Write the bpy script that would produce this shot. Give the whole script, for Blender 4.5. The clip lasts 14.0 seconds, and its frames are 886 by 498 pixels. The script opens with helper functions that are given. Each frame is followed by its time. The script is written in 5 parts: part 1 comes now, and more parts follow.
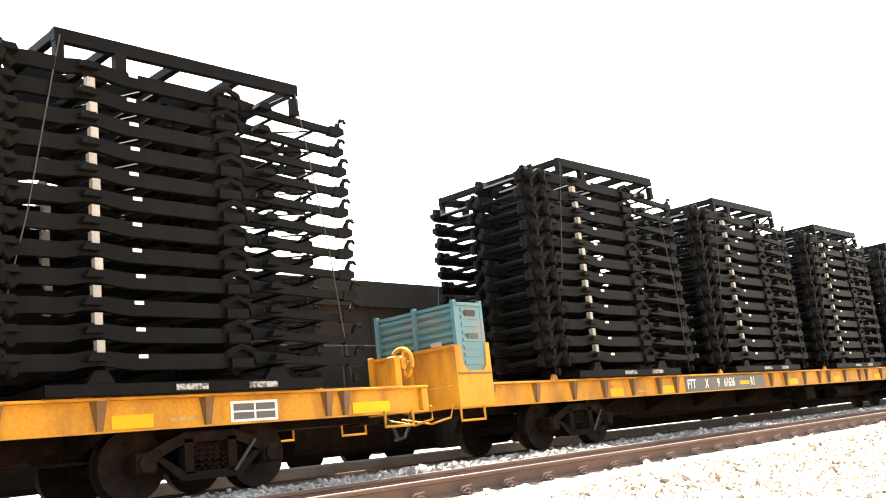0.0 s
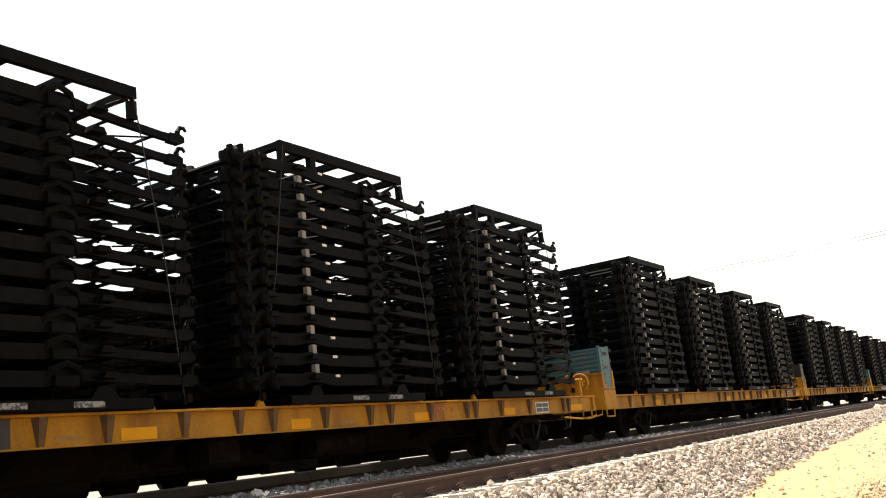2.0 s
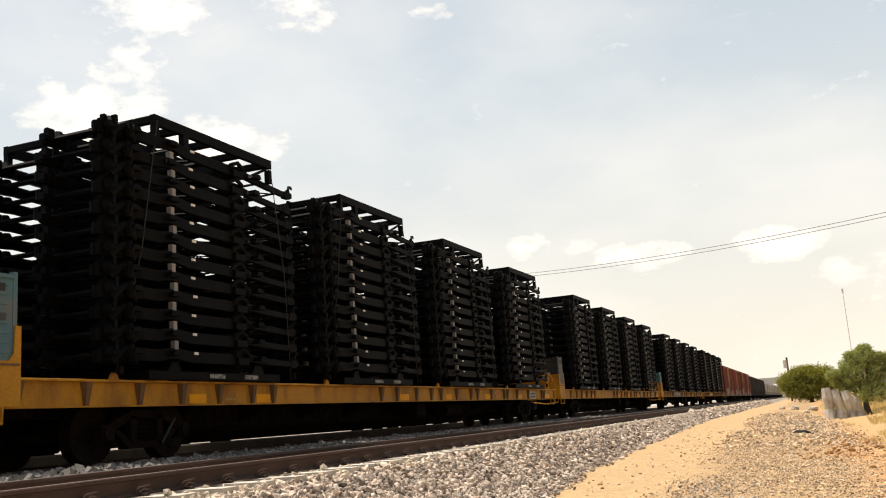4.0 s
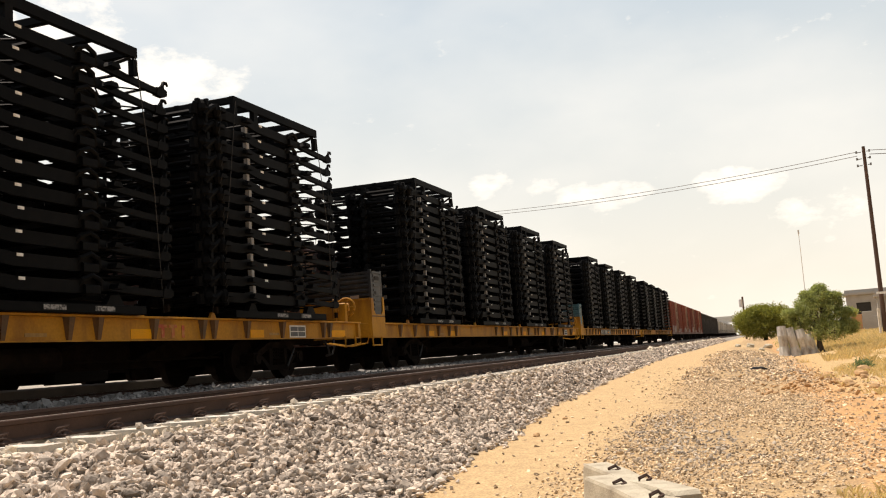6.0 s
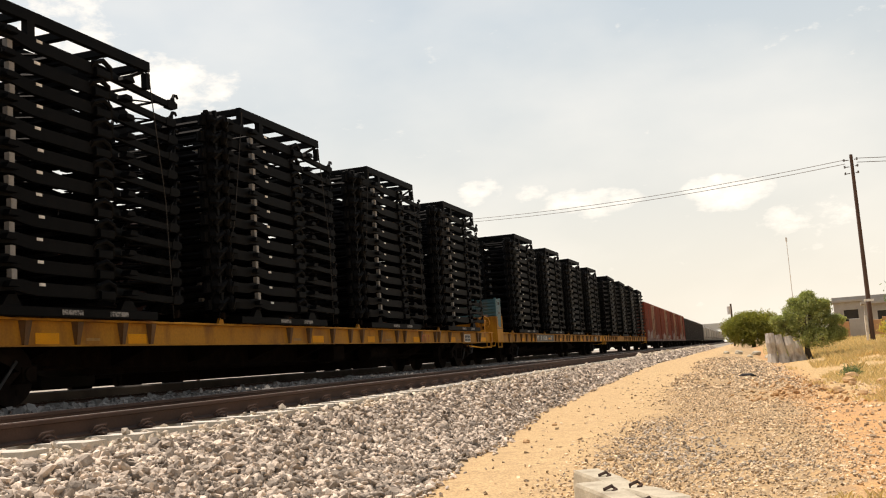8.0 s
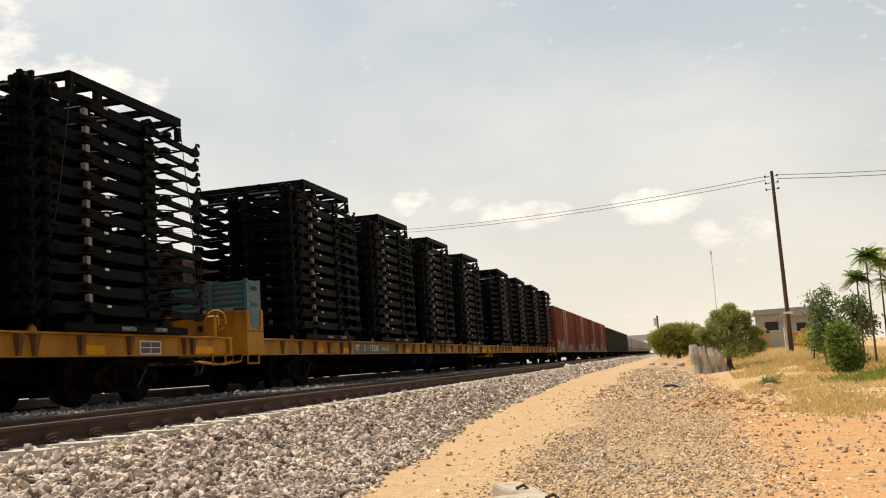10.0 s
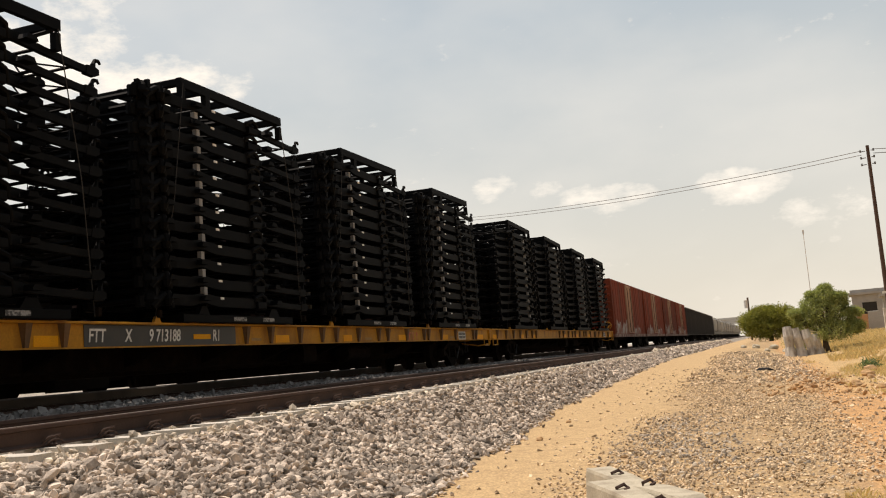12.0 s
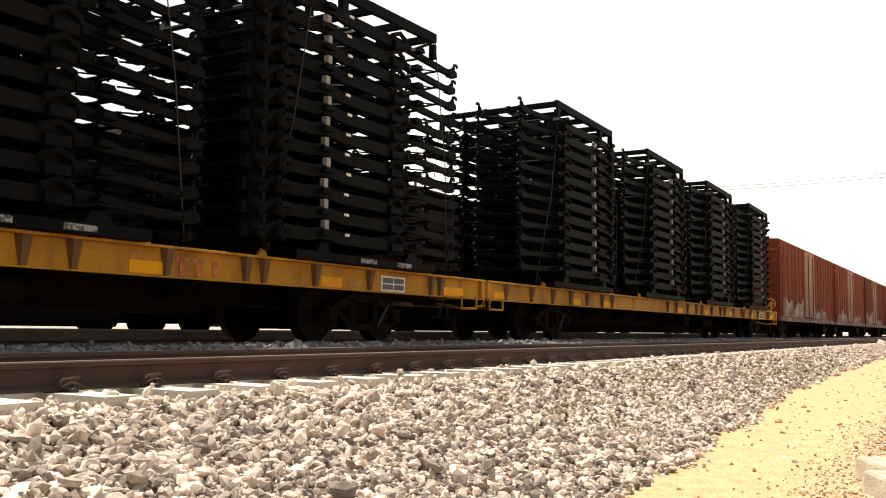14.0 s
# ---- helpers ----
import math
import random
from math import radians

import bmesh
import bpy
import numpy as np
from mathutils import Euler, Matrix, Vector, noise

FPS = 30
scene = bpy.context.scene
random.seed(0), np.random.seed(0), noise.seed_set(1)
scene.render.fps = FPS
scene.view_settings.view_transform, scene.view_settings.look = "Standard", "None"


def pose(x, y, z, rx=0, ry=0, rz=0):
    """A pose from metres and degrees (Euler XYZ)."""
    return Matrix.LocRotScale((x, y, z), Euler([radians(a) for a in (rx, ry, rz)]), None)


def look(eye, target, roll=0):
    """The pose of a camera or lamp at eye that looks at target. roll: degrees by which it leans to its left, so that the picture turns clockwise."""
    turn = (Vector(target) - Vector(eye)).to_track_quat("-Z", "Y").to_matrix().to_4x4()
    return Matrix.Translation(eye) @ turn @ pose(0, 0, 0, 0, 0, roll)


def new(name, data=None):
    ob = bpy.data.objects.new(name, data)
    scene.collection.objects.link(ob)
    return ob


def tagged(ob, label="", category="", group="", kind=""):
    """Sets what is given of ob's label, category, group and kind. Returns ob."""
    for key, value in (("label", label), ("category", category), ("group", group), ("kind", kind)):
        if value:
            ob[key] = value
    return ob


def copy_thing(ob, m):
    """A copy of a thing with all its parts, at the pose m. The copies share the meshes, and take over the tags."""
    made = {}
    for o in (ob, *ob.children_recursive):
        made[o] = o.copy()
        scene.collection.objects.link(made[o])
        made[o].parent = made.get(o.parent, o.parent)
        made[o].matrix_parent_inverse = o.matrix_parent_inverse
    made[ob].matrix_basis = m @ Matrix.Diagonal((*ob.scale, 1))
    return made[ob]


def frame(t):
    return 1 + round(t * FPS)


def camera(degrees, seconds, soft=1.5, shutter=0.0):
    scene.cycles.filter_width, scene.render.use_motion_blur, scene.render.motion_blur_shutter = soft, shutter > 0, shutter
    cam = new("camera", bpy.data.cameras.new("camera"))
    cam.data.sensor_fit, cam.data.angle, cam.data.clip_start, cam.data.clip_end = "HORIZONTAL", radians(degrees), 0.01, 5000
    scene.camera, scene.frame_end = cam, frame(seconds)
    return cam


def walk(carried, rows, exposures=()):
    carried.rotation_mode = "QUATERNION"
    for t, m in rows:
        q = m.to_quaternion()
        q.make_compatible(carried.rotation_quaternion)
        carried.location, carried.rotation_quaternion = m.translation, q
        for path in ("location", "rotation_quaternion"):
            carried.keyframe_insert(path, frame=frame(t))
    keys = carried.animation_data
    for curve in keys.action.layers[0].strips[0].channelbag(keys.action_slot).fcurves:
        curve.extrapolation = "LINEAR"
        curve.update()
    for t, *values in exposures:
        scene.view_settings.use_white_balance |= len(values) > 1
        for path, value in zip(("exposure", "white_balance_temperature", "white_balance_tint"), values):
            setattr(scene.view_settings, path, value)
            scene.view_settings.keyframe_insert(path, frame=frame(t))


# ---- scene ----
cam = camera(51.51, 14.0, soft=1.1)

# seconds, place, pitch above level, roll, heading from the rails
VIEWS = [
    (0.0, 0.640, 0.063, 0.303, 11.91, 6.01, 43.10),
    (0.5, 0.487, -0.045, 0.291, 12.33, 5.45, 38.61),
    (1.0, 0.307, 0.043, 0.308, 12.38, 5.99, 35.79),
    (1.5, 0.245, 0.051, 0.297, 12.15, 6.42, 33.46),
    (2.0, 0.208, -0.010, 0.291, 12.23, 6.57, 31.50),
    (2.5, 0.216, -0.019, 0.274, 12.21, 6.27, 29.31),
    (3.0, 0.255, 0.023, 0.287, 11.97, 6.39, 27.42),
    (3.5, 0.216, 0.064, 0.286, 11.24, 5.23, 24.36),
    (4.0, 0.202, -0.070, 0.269, 10.57, 4.02, 21.30),
    (4.2, 0.185, -0.092, 0.268, 9.85, 4.80, 21.10),
    (6.3, 0.077, -0.030, 0.253, 6.52, 3.80, 18.78),
    (6.5, 0.079, -0.005, 0.251, 7.00, 3.85, 18.81),
    (7.0, 0.081, -0.028, 0.254, 6.91, 4.11, 17.32),
    (7.5, 0.066, -0.014, 0.251, 6.97, 3.88, 18.03),
    (8.0, 0.055, -0.009, 0.249, 6.90, 3.76, 18.20),
    (8.5, 0.066, 0.006, 0.249, 6.84, 3.45, 15.54),
    (8.7, 0.051, 0.021, 0.245, 7.03, 3.12, 15.01),
    (10.8, 0.182, 0.085, 0.262, 7.36, 4.17, 13.57),
    (11.0, 0.154, 0.083, 0.252, 7.43, 4.50, 14.02),
    (11.5, 0.126, 0.061, 0.253, 6.86, 4.41, 16.22),
    (12.0, 0.086, 0.100, 0.251, 6.82, 4.43, 19.22),
    (12.5, 0.088, 0.064, 0.247, 7.52, 5.12, 21.11),
    (13.0, 0.055, 0.018, 0.250, 6.23, 4.35, 22.05),
    (13.5, -0.110, -0.045, 0.240, 5.02, 1.65, 25.60),
    (14.0, -0.466, -0.146, 0.213, 4.98, -0.70, 30.92),
]
EXPOSURE = [(0.0, 3.15, 6650, 13), (0.5, 2.2, 6650, 13), (1.0, 1.8, 6700, 13), (1.5, 1.45, 6750, 13), (2.0, 1.1, 6750, 13), (2.5, 0.85, 6750, 13),
            (3.0, 0.62, 7000, 16), (3.5, 0.45, 7000, 16), (4.0, 0.4, 7000, 16), (6.5, 0.38, 7000, 16), (8.5, 0.3, 7000, 16), (11.0, 0.12, 7000, 16),
            (12.5, 0.05, 7000, 16), (13.0, 0.2, 7000, 16), (13.5, 0.4, 7000, 16), (14.0, 0.9, 7000, 16)]
walk(cam, [(t, pose(x, y, z, 90 + up, lean, turn)) for t, x, y, z, up, lean, turn in VIEWS], EXPOSURE)

# how far the train has come along its track, seconds and metres
RUN = [(0.0, 26.94), (1.0, 19.04), (2.0, 11.21), (3.0, 3.51), (4.0, -3.98), (6.5, -23.16), (7.5, -30.71), (8.5, -38.27), (11.0, -57.29), (12.0, -64.87), (13.0, -72.50), (14.0, -80.44)]


def run_at(t):
    for (t0, y0), (t1, y1) in zip(RUN, RUN[1:]):
        if t <= t1:
            return y0 + (y1 - y0) * (t - t0) / (t1 - t0)
    return RUN[-1][1]


# ---------------------------------------------------------------- sky and sun
SUN_UP, SUN_FROM = 66.0, 282.0   # degrees above the horizon; compass heading from +y towards +x
world = bpy.data.worlds.new("sky")
scene.world = world
world.use_nodes = True
wt = world.node_tree
wn, wl = wt.nodes, wt.links


def wnode(kind, **inputs):
    n = wn.new(kind)
    for k, v in inputs.items():
        n.inputs[int(k[1:])].default_value = v
    return n


back = wn["Background"]
back.inputs[1].default_value = 0.1
sky = wn.new("ShaderNodeTexSky")
sky.sky_type = "NISHITA"
sky.sun_disc = False
sky.sun_elevation, sky.sun_rotation = radians(SUN_UP), radians(SUN_FROM)
sky.air_density, sky.dust_density, sky.ozone_density = 1.0, 2.0, 1.0
coord = wn.new("ShaderNodeTexCoord")
split = wn.new("ShaderNodeSeparateXYZ")
wl.new(coord.outputs["Generated"], split.inputs[0])
# thin summer haze, thickest at the horizon
haze_amount = wn.new("ShaderNodeMapRange")
haze_amount.inputs[1].default_value, haze_amount.inputs[2].default_value = 0.0, 0.85
haze_amount.inputs[3].default_value, haze_amount.inputs[4].default_value = 0.94, 0.25
wl.new(split.outputs[2], haze_amount.inputs[0])
haze_tone = wn.new("ShaderNodeMapRange")
haze_tone.inputs[1].default_value, haze_tone.inputs[2].default_value = 0.0, 0.35
wl.new(split.outputs[2], haze_tone.inputs[0])
haze_colour = wn.new("ShaderNodeMixRGB")
haze_colour.inputs[1].default_value = (7.9, 7.65, 6.55, 1)
haze_colour.inputs[2].default_value = (6.0, 7.0, 7.1, 1)
wl.new(haze_tone.outputs[0], haze_colour.inputs[0])
hazy = wn.new("ShaderNodeMixRGB")
wl.new(haze_amount.outputs[0], hazy.inputs[0])
wl.new(sky.outputs[0], hazy.inputs[1])
wl.new(haze_colour.outputs[0], hazy.inputs[2])
# cumulus: banks at their own headings and heights, broken up by noise
warp = wn.new("ShaderNodeTexNoise")
warp.inputs["Scale"].default_value, warp.inputs["Detail"].default_value = 30.0, 9.0
warp.inputs["Roughness"].default_value = 0.62
squash = wn.new("ShaderNodeMapping")
squash.inputs["Scale"].default_value = (1, 1, 2.0)
wl.new(coord.outputs["Generated"], squash.inputs[0])
wl.new(squash.outputs[0], warp.inputs["Vector"])
banks = None
for az, el, wide, tall, much in ((-15.1, 10.3, 1.3, 0.7, 0.92), (-12.1, 10.0, 1.0, 0.5, 0.8), (-8.6, 9.1, 2.5, 0.75, 1.0),
                                 (-0.2, 8.9, 2.1, 0.95, 1.12), (4.4, 7.0, 2.4, 0.75, 0.72), (-38.0, 25.2, 3.0, 1.4, 1.05),
                                 (-28.7, 25.8, 2.2, 1.6, 0.85), (-39.8, 21.8, 2.0, 1.9, 0.85), (-36.2, 17.4, 5.0, 1.6, 1.15),
                                 (-41.5, 18.5, 3.4, 2.4, 1.2), (-20.3, 25.0, 1.1, 0.55, 0.85), (-62.0, 20.0, 10.0, 5.0, 1.1),
                                 (28.0, 9.0, 4.0, 1.2, 0.8), (60.0, 12.0, 5.0, 1.6, 0.9), (-52.0, 33.0, 4.0, 3.0, 0.7)):
    a, e = radians(az), radians(el)
    centre = Vector((math.sin(a) * math.cos(e), math.cos(a) * math.cos(e), math.sin(e)))
    side = Vector((math.cos(a), -math.sin(a), 0))
    over = side.cross(centre)
    level = []
    for axis, size in ((side, wide), (over, tall)):
        sub = wn.new("ShaderNodeVectorMath")
        sub.operation = "SUBTRACT"
        sub.inputs[1].default_value = centre
        wl.new(coord.outputs["Generated"], sub.inputs[0])
        dot = wn.new("ShaderNodeVectorMath")
        dot.operation = "DOT_PRODUCT"
        dot.inputs[1].default_value = axis / radians(size)
        wl.new(sub.outputs[0], dot.inputs[0])
        sq = wn.new("ShaderNodeMath")
        sq.operation = "MULTIPLY"
        wl.new(dot.outputs["Value"], sq.inputs[0])
        wl.new(dot.outputs["Value"], sq.inputs[1])
        level.append(sq)
    add = wn.new("ShaderNodeMath")
    wl.new(level[0].outputs[0], add.inputs[0])
    wl.new(level[1].outputs[0], add.inputs[1])
    fall = wn.new("ShaderNodeMapRange")
    fall.inputs[1].default_value, fall.inputs[2].default_value = 0.0, 2.2
    fall.inputs[3].default_value, fall.inputs[4].default_value = much, 0.0
    wl.new(add.outputs[0], fall.inputs[0])
    if banks is None:
        banks = fall
    else:
        top = wn.new("ShaderNodeMath")
        top.operation = "MAXIMUM"
        wl.new(banks.outputs[0], top.inputs[0])
        wl.new(fall.outputs[0], top.inputs[1])
        banks = top
ragged = wn.new("ShaderNodeMath")
ragged.operation = "MULTIPLY_ADD"
ragged.inputs[1].default_value, ragged.inputs[2].default_value = 2.6, -1.3
wl.new(warp.outputs[0], ragged.inputs[0])
lump = wn.new("ShaderNodeMath")
wl.new(banks.outputs[0], lump.inputs[0])
wl.new(ragged.outputs[0], lump.inputs[1])
cover = wn.new("ShaderNodeMapRange")
cover.inputs[1].default_value, cover.inputs[2].default_value = 0.30, 1.3
cover.inputs[4].default_value = 0.97
wl.new(lump.outputs[0], cover.inputs[0])
veil = wn.new("ShaderNodeTexNoise")
veil.inputs["Scale"].default_value, veil.inputs["Detail"].default_value = 3.0, 5.0
wl.new(squash.outputs[0], veil.inputs["Vector"])
thin = wn.new("ShaderNodeMapRange")
thin.inputs[1].default_value, thin.inputs[2].default_value = 0.42, 0.75
thin.inputs[4].default_value = 0.35
wl.new(veil.outputs[0], thin.inputs[0])
both = wn.new("ShaderNodeMath")
both.operation = "MAXIMUM"
wl.new(cover.outputs[0], both.inputs[0])
wl.new(thin.outputs[0], both.inputs[1])
cloudy = wn.new("ShaderNodeMixRGB")
cloudy.inputs[2].default_value = (10.2, 10.0, 9.0, 1)
wl.new(both.outputs[0], cloudy.inputs[0])
wl.new(hazy.outputs[0], cloudy.inputs[1])
# the haze scatters forwards: brightest on the sun's side, dimmer with the sun behind one's back
ahead = wn.new("ShaderNodeVectorMath")
ahead.operation = "DOT_PRODUCT"
ahead.inputs[1].default_value = (math.sin(radians(SUN_FROM)), math.cos(radians(SUN_FROM)), 0)
wl.new(coord.outputs["Generated"], ahead.inputs[0])
glare = wn.new("ShaderNodeMapRange")
glare.interpolation_type = "SMOOTHSTEP"
glare.inputs[1].default_value, glare.inputs[2].default_value = -0.8, 0.1
glare.inputs[3].default_value, glare.inputs[4].default_value = 0.45, 1.0
wl.new(ahead.outputs["Value"], glare.inputs[0])
scattered = wn.new("ShaderNodeVectorMath")
scattered.operation = "SCALE"
wl.new(cloudy.outputs[0], scattered.inputs[0])
wl.new(glare.outputs[0], scattered.inputs["Scale"])
wl.new(scattered.outputs[0], back.inputs[0])

lamp = bpy.data.lights.new("sun", "SUN")
lamp.energy, lamp.angle, lamp.color = 4.1, radians(0.53), (1.0, 0.93, 0.82)
sun = new("sun", lamp)
az, el = radians(SUN_FROM), radians(SUN_UP)
sun.matrix_world = look((math.sin(az) * math.cos(el) * 50, math.cos(az) * math.cos(el) * 50, math.sin(el) * 50), (0, 0, 0))


# ---------------------------------------------------------------- materials
def stuff_of(name, base, rough=0.7, metal=0.0, dirt=None, dirt_much=0.5, scale=3.0, grain=60.0, bump=0.15, each=0.0,
             island=0.0, stretch=(1, 1, 1), spec=0.5, edge=(0.45, 0.7)):
    """A painted, rusty, stony or earthy surface: base colour, blotches of dirt, fine grain and relief."""
    m = bpy.data.materials.new(name)
    m.use_nodes = True
    nt = m.node_tree
    n, l = nt.nodes, nt.links
    b = n["Principled BSDF"]
    b.inputs["Roughness"].default_value, b.inputs["Metallic"].default_value = rough, metal
    b.inputs["Specular IOR Level"].default_value = spec
    tc, mp = n.new("ShaderNodeTexCoord"), n.new("ShaderNodeMapping")
    mp.inputs["Scale"].default_value = stretch
    l.new(tc.outputs["Object"], mp.inputs[0])
    blot, fine = n.new("ShaderNodeTexNoise"), n.new("ShaderNodeTexNoise")
    blot.inputs["Scale"].default_value, blot.inputs["Detail"].default_value = scale, 6
    fine.inputs["Scale"].default_value, fine.inputs["Detail"].default_value = grain, 4
    l.new(mp.outputs[0], blot.inputs["Vector"])
    l.new(tc.outputs["Object"], fine.inputs["Vector"])
    span = n.new("ShaderNodeMapRange")
    span.inputs[1].default_value, span.inputs[2].default_value = edge
    span.inputs[4].default_value = dirt_much
    l.new(blot.outputs[0], span.inputs[0])
    mix = n.new("ShaderNodeMixRGB")
    mix.inputs[1].default_value = (*base, 1)
    mix.inputs[2].default_value = (*(dirt or [c * 0.5 for c in base]), 1)
    l.new(span.outputs[0], mix.inputs[0])
    tone = n.new("ShaderNodeMapRange")
    tone.inputs[3].default_value, tone.inputs[4].default_value = 0.72, 1.28
    l.new(fine.outputs[0], tone.inputs[0])
    mul = n.new("ShaderNodeVectorMath")
    mul.operation = "SCALE"
    l.new(mix.outputs[0], mul.inputs[0])
    l.new(tone.outputs[0], mul.inputs["Scale"])
    out = mul
    for much, kind, sock in ((each, "ShaderNodeObjectInfo", "Random"), (island, "ShaderNodeNewGeometry", "Random Per Island")):
        if much:
            info, rng, sc = n.new(kind), n.new("ShaderNodeMapRange"), n.new("ShaderNodeVectorMath")
            sc.operation = "SCALE"
            rng.inputs[3].default_value, rng.inputs[4].default_value = 1 - much, 1 + much
            l.new(info.outputs[sock], rng.inputs[0])
            l.new(out.outputs[0], sc.inputs[0])
            l.new(rng.outputs[0], sc.inputs["Scale"])
            out = sc
    l.new(out.outputs[0], b.inputs["Base Color"])
    if bump:
        bp = n.new("ShaderNodeBump")
        bp.inputs["Strength"].default_value, bp.inputs["Distance"].default_value = bump, 0.02
        l.new(fine.outputs[0], bp.inputs["Height"])
        l.new(bp.outputs[0], b.inputs["Normal"])
    return m


YELLOW = stuff_of("yellow_paint", (0.48, 0.228, 0.018), 0.6, dirt=(0.19, 0.075, 0.017), dirt_much=0.85, scale=2.2, grain=25, bump=0.05, stretch=(1, 1, 0.35), spec=0.2)
# sill yellow darkened to brown, so the ribs carry their shade in the colour
RIBSHADE = stuff_of("shaded_yellow_rib", (0.145, 0.07, 0.02), 0.7, dirt=(0.07, 0.045, 0.025), dirt_much=0.8, scale=3, grain=25, bump=0.05)
STRIPE = stuff_of("reflector", (0.85, 0.38, 0.006), 0.6, dirt=(0.5, 0.26, 0.03), dirt_much=0.3, bump=0, spec=0.15)
BLACKPAINT = stuff_of("black_panel", (0.012, 0.012, 0.012), 0.45, dirt=(0.04, 0.03, 0.02), bump=0.03)
WHITE = stuff_of("white_paint", (0.75, 0.75, 0.72), 0.6, dirt=(0.4, 0.38, 0.33), dirt_much=0.5, scale=8, bump=0)
FADEDWHITE = stuff_of("faded_print", (0.30, 0.30, 0.29), 0.7, dirt=(0.03, 0.03, 0.03), dirt_much=0.9, scale=30, bump=0, edge=(0.45, 0.55))
BLOCK = stuff_of("spacer_white", (0.24, 0.24, 0.235), 0.6, dirt=(0.11, 0.11, 0.105), dirt_much=0.5, scale=12, bump=0.03, each=0.15)
LOGO = stuff_of("red_mark", (0.45, 0.07, 0.02), 0.6, dirt=(0.5, 0.28, 0.05), dirt_much=0.8, scale=9, bump=0)
FAINT = stuff_of("faint_mark", (0.30, 0.17, 0.04), 0.6, dirt=(0.5, 0.28, 0.05), dirt_much=0.8, scale=9, bump=0)
FRAME = stuff_of("black_chassis", (0.003, 0.0032, 0.0036), 0.6, dirt=(0.0065, 0.0063, 0.006), dirt_much=0.6, scale=4, grain=40, bump=0.04, each=0.25, spec=0.05)
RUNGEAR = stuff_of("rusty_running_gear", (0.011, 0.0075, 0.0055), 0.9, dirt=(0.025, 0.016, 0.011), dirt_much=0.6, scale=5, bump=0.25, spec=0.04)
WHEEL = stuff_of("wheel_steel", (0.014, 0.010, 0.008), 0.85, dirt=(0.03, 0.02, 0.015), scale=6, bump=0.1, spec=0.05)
TREAD = stuff_of("bright_tread", (0.55, 0.53, 0.5), 0.3, metal=0.9, dirt=(0.2, 0.16, 0.12), bump=0)
DECK = stuff_of("deck_planks", (0.16, 0.11, 0.07), 0.9, dirt=(0.06, 0.045, 0.035), dirt_much=0.8, scale=3, bump=0.3, each=0.15)
TEAL = stuff_of("teal_paint", (0.05, 0.135, 0.165), 0.5, dirt=(0.15, 0.11, 0.085), dirt_much=0.6, scale=2.5, bump=0.05, edge=(0.5, 0.75))
GREYBIN = stuff_of("dark_bin_paint", (0.02, 0.021, 0.023), 0.5, dirt=(0.08, 0.07, 0.06), scale=2.5, bump=0.05)
STRAP = stuff_of("strap", (0.026, 0.025, 0.024), 0.7, bump=0)
ORANGE = stuff_of("ratchet_orange", (0.75, 0.25, 0.02), 0.5, bump=0)
GREYPLATE = stuff_of("data_plate", (0.06, 0.065, 0.07), 0.5, bump=0)
RAIL = stuff_of("rusty_rail", (0.06, 0.031, 0.021), 0.85, dirt=(0.032, 0.018, 0.013), dirt_much=0.8, scale=2.0, grain=35, bump=0.15, stretch=(1, 0.25, 1))
RAILTOP = stuff_of("rail_head", (0.42, 0.36, 0.32), 0.35, metal=0.7, dirt=(0.2, 0.13, 0.1), dirt_much=0.6, scale=2, bump=0.03, stretch=(1, 0.2, 1))
CONCRETE = stuff_of("concrete", (0.60, 0.56, 0.49), 0.9, dirt=(0.38, 0.34, 0.28), dirt_much=0.6, scale=4, bump=0.25, each=0.1)
# darker copy of the ballast stone, with the train's shade in its colour
SHADEDSTONE = stuff_of("shaded_ballast", (0.18, 0.172, 0.16), 0.9, dirt=(0.075, 0.072, 0.068), dirt_much=0.7, scale=7, grain=70, bump=0.3, island=0.5)
# near-black tone for the added wall that keeps the underside view dark
SCREENDARK = stuff_of("dark_screen_wall", (0.06, 0.053, 0.046), 0.9, dirt=(0.03, 0.027, 0.023), dirt_much=0.8, scale=2, bump=0.2)
STONE = stuff_of("ballast_stone", (0.53, 0.445, 0.365), 0.9, dirt=(0.15, 0.125, 0.10), dirt_much=0.85, scale=7, grain=70, bump=0.3, island=0.65)
PALESTONE = stuff_of("shoulder_stone", (0.66, 0.57, 0.45), 0.9, dirt=(0.34, 0.28, 0.22), dirt_much=0.6, scale=7, grain=70, bump=0.3, island=0.4)
GREYSTONE = stuff_of("grey_stone", (0.42, 0.355, 0.28), 0.9, dirt=(0.24, 0.20, 0.16), dirt_much=0.7, scale=9, grain=70, bump=0.3, island=0.5)
OLDCONCRETE = stuff_of("weathered_concrete", (0.47, 0.42, 0.32), 0.95, dirt=(0.27, 0.23, 0.17), dirt_much=0.8, scale=5, bump=0.35)
PEBBLE = stuff_of("ground_stone", (0.58, 0.44, 0.285), 0.95, dirt=(0.30, 0.22, 0.145), scale=9, grain=70, bump=0.3, island=0.6)
ROCK = stuff_of("orange_rock", (0.50, 0.31, 0.15), 0.95, dirt=(0.28, 0.19, 0.12), scale=5, grain=40, bump=0.4)
TARRY = stuff_of("dark_rubber", (0.02, 0.02, 0.022), 0.8, bump=0.2)
BOXRED = stuff_of("boxcar_red", (0.18, 0.035, 0.015), 0.85, dirt=(0.085, 0.03, 0.018), dirt_much=0.8, scale=1.2, grain=20, bump=0.06, stretch=(1, 1, 0.2), each=0.25, spec=0.15)
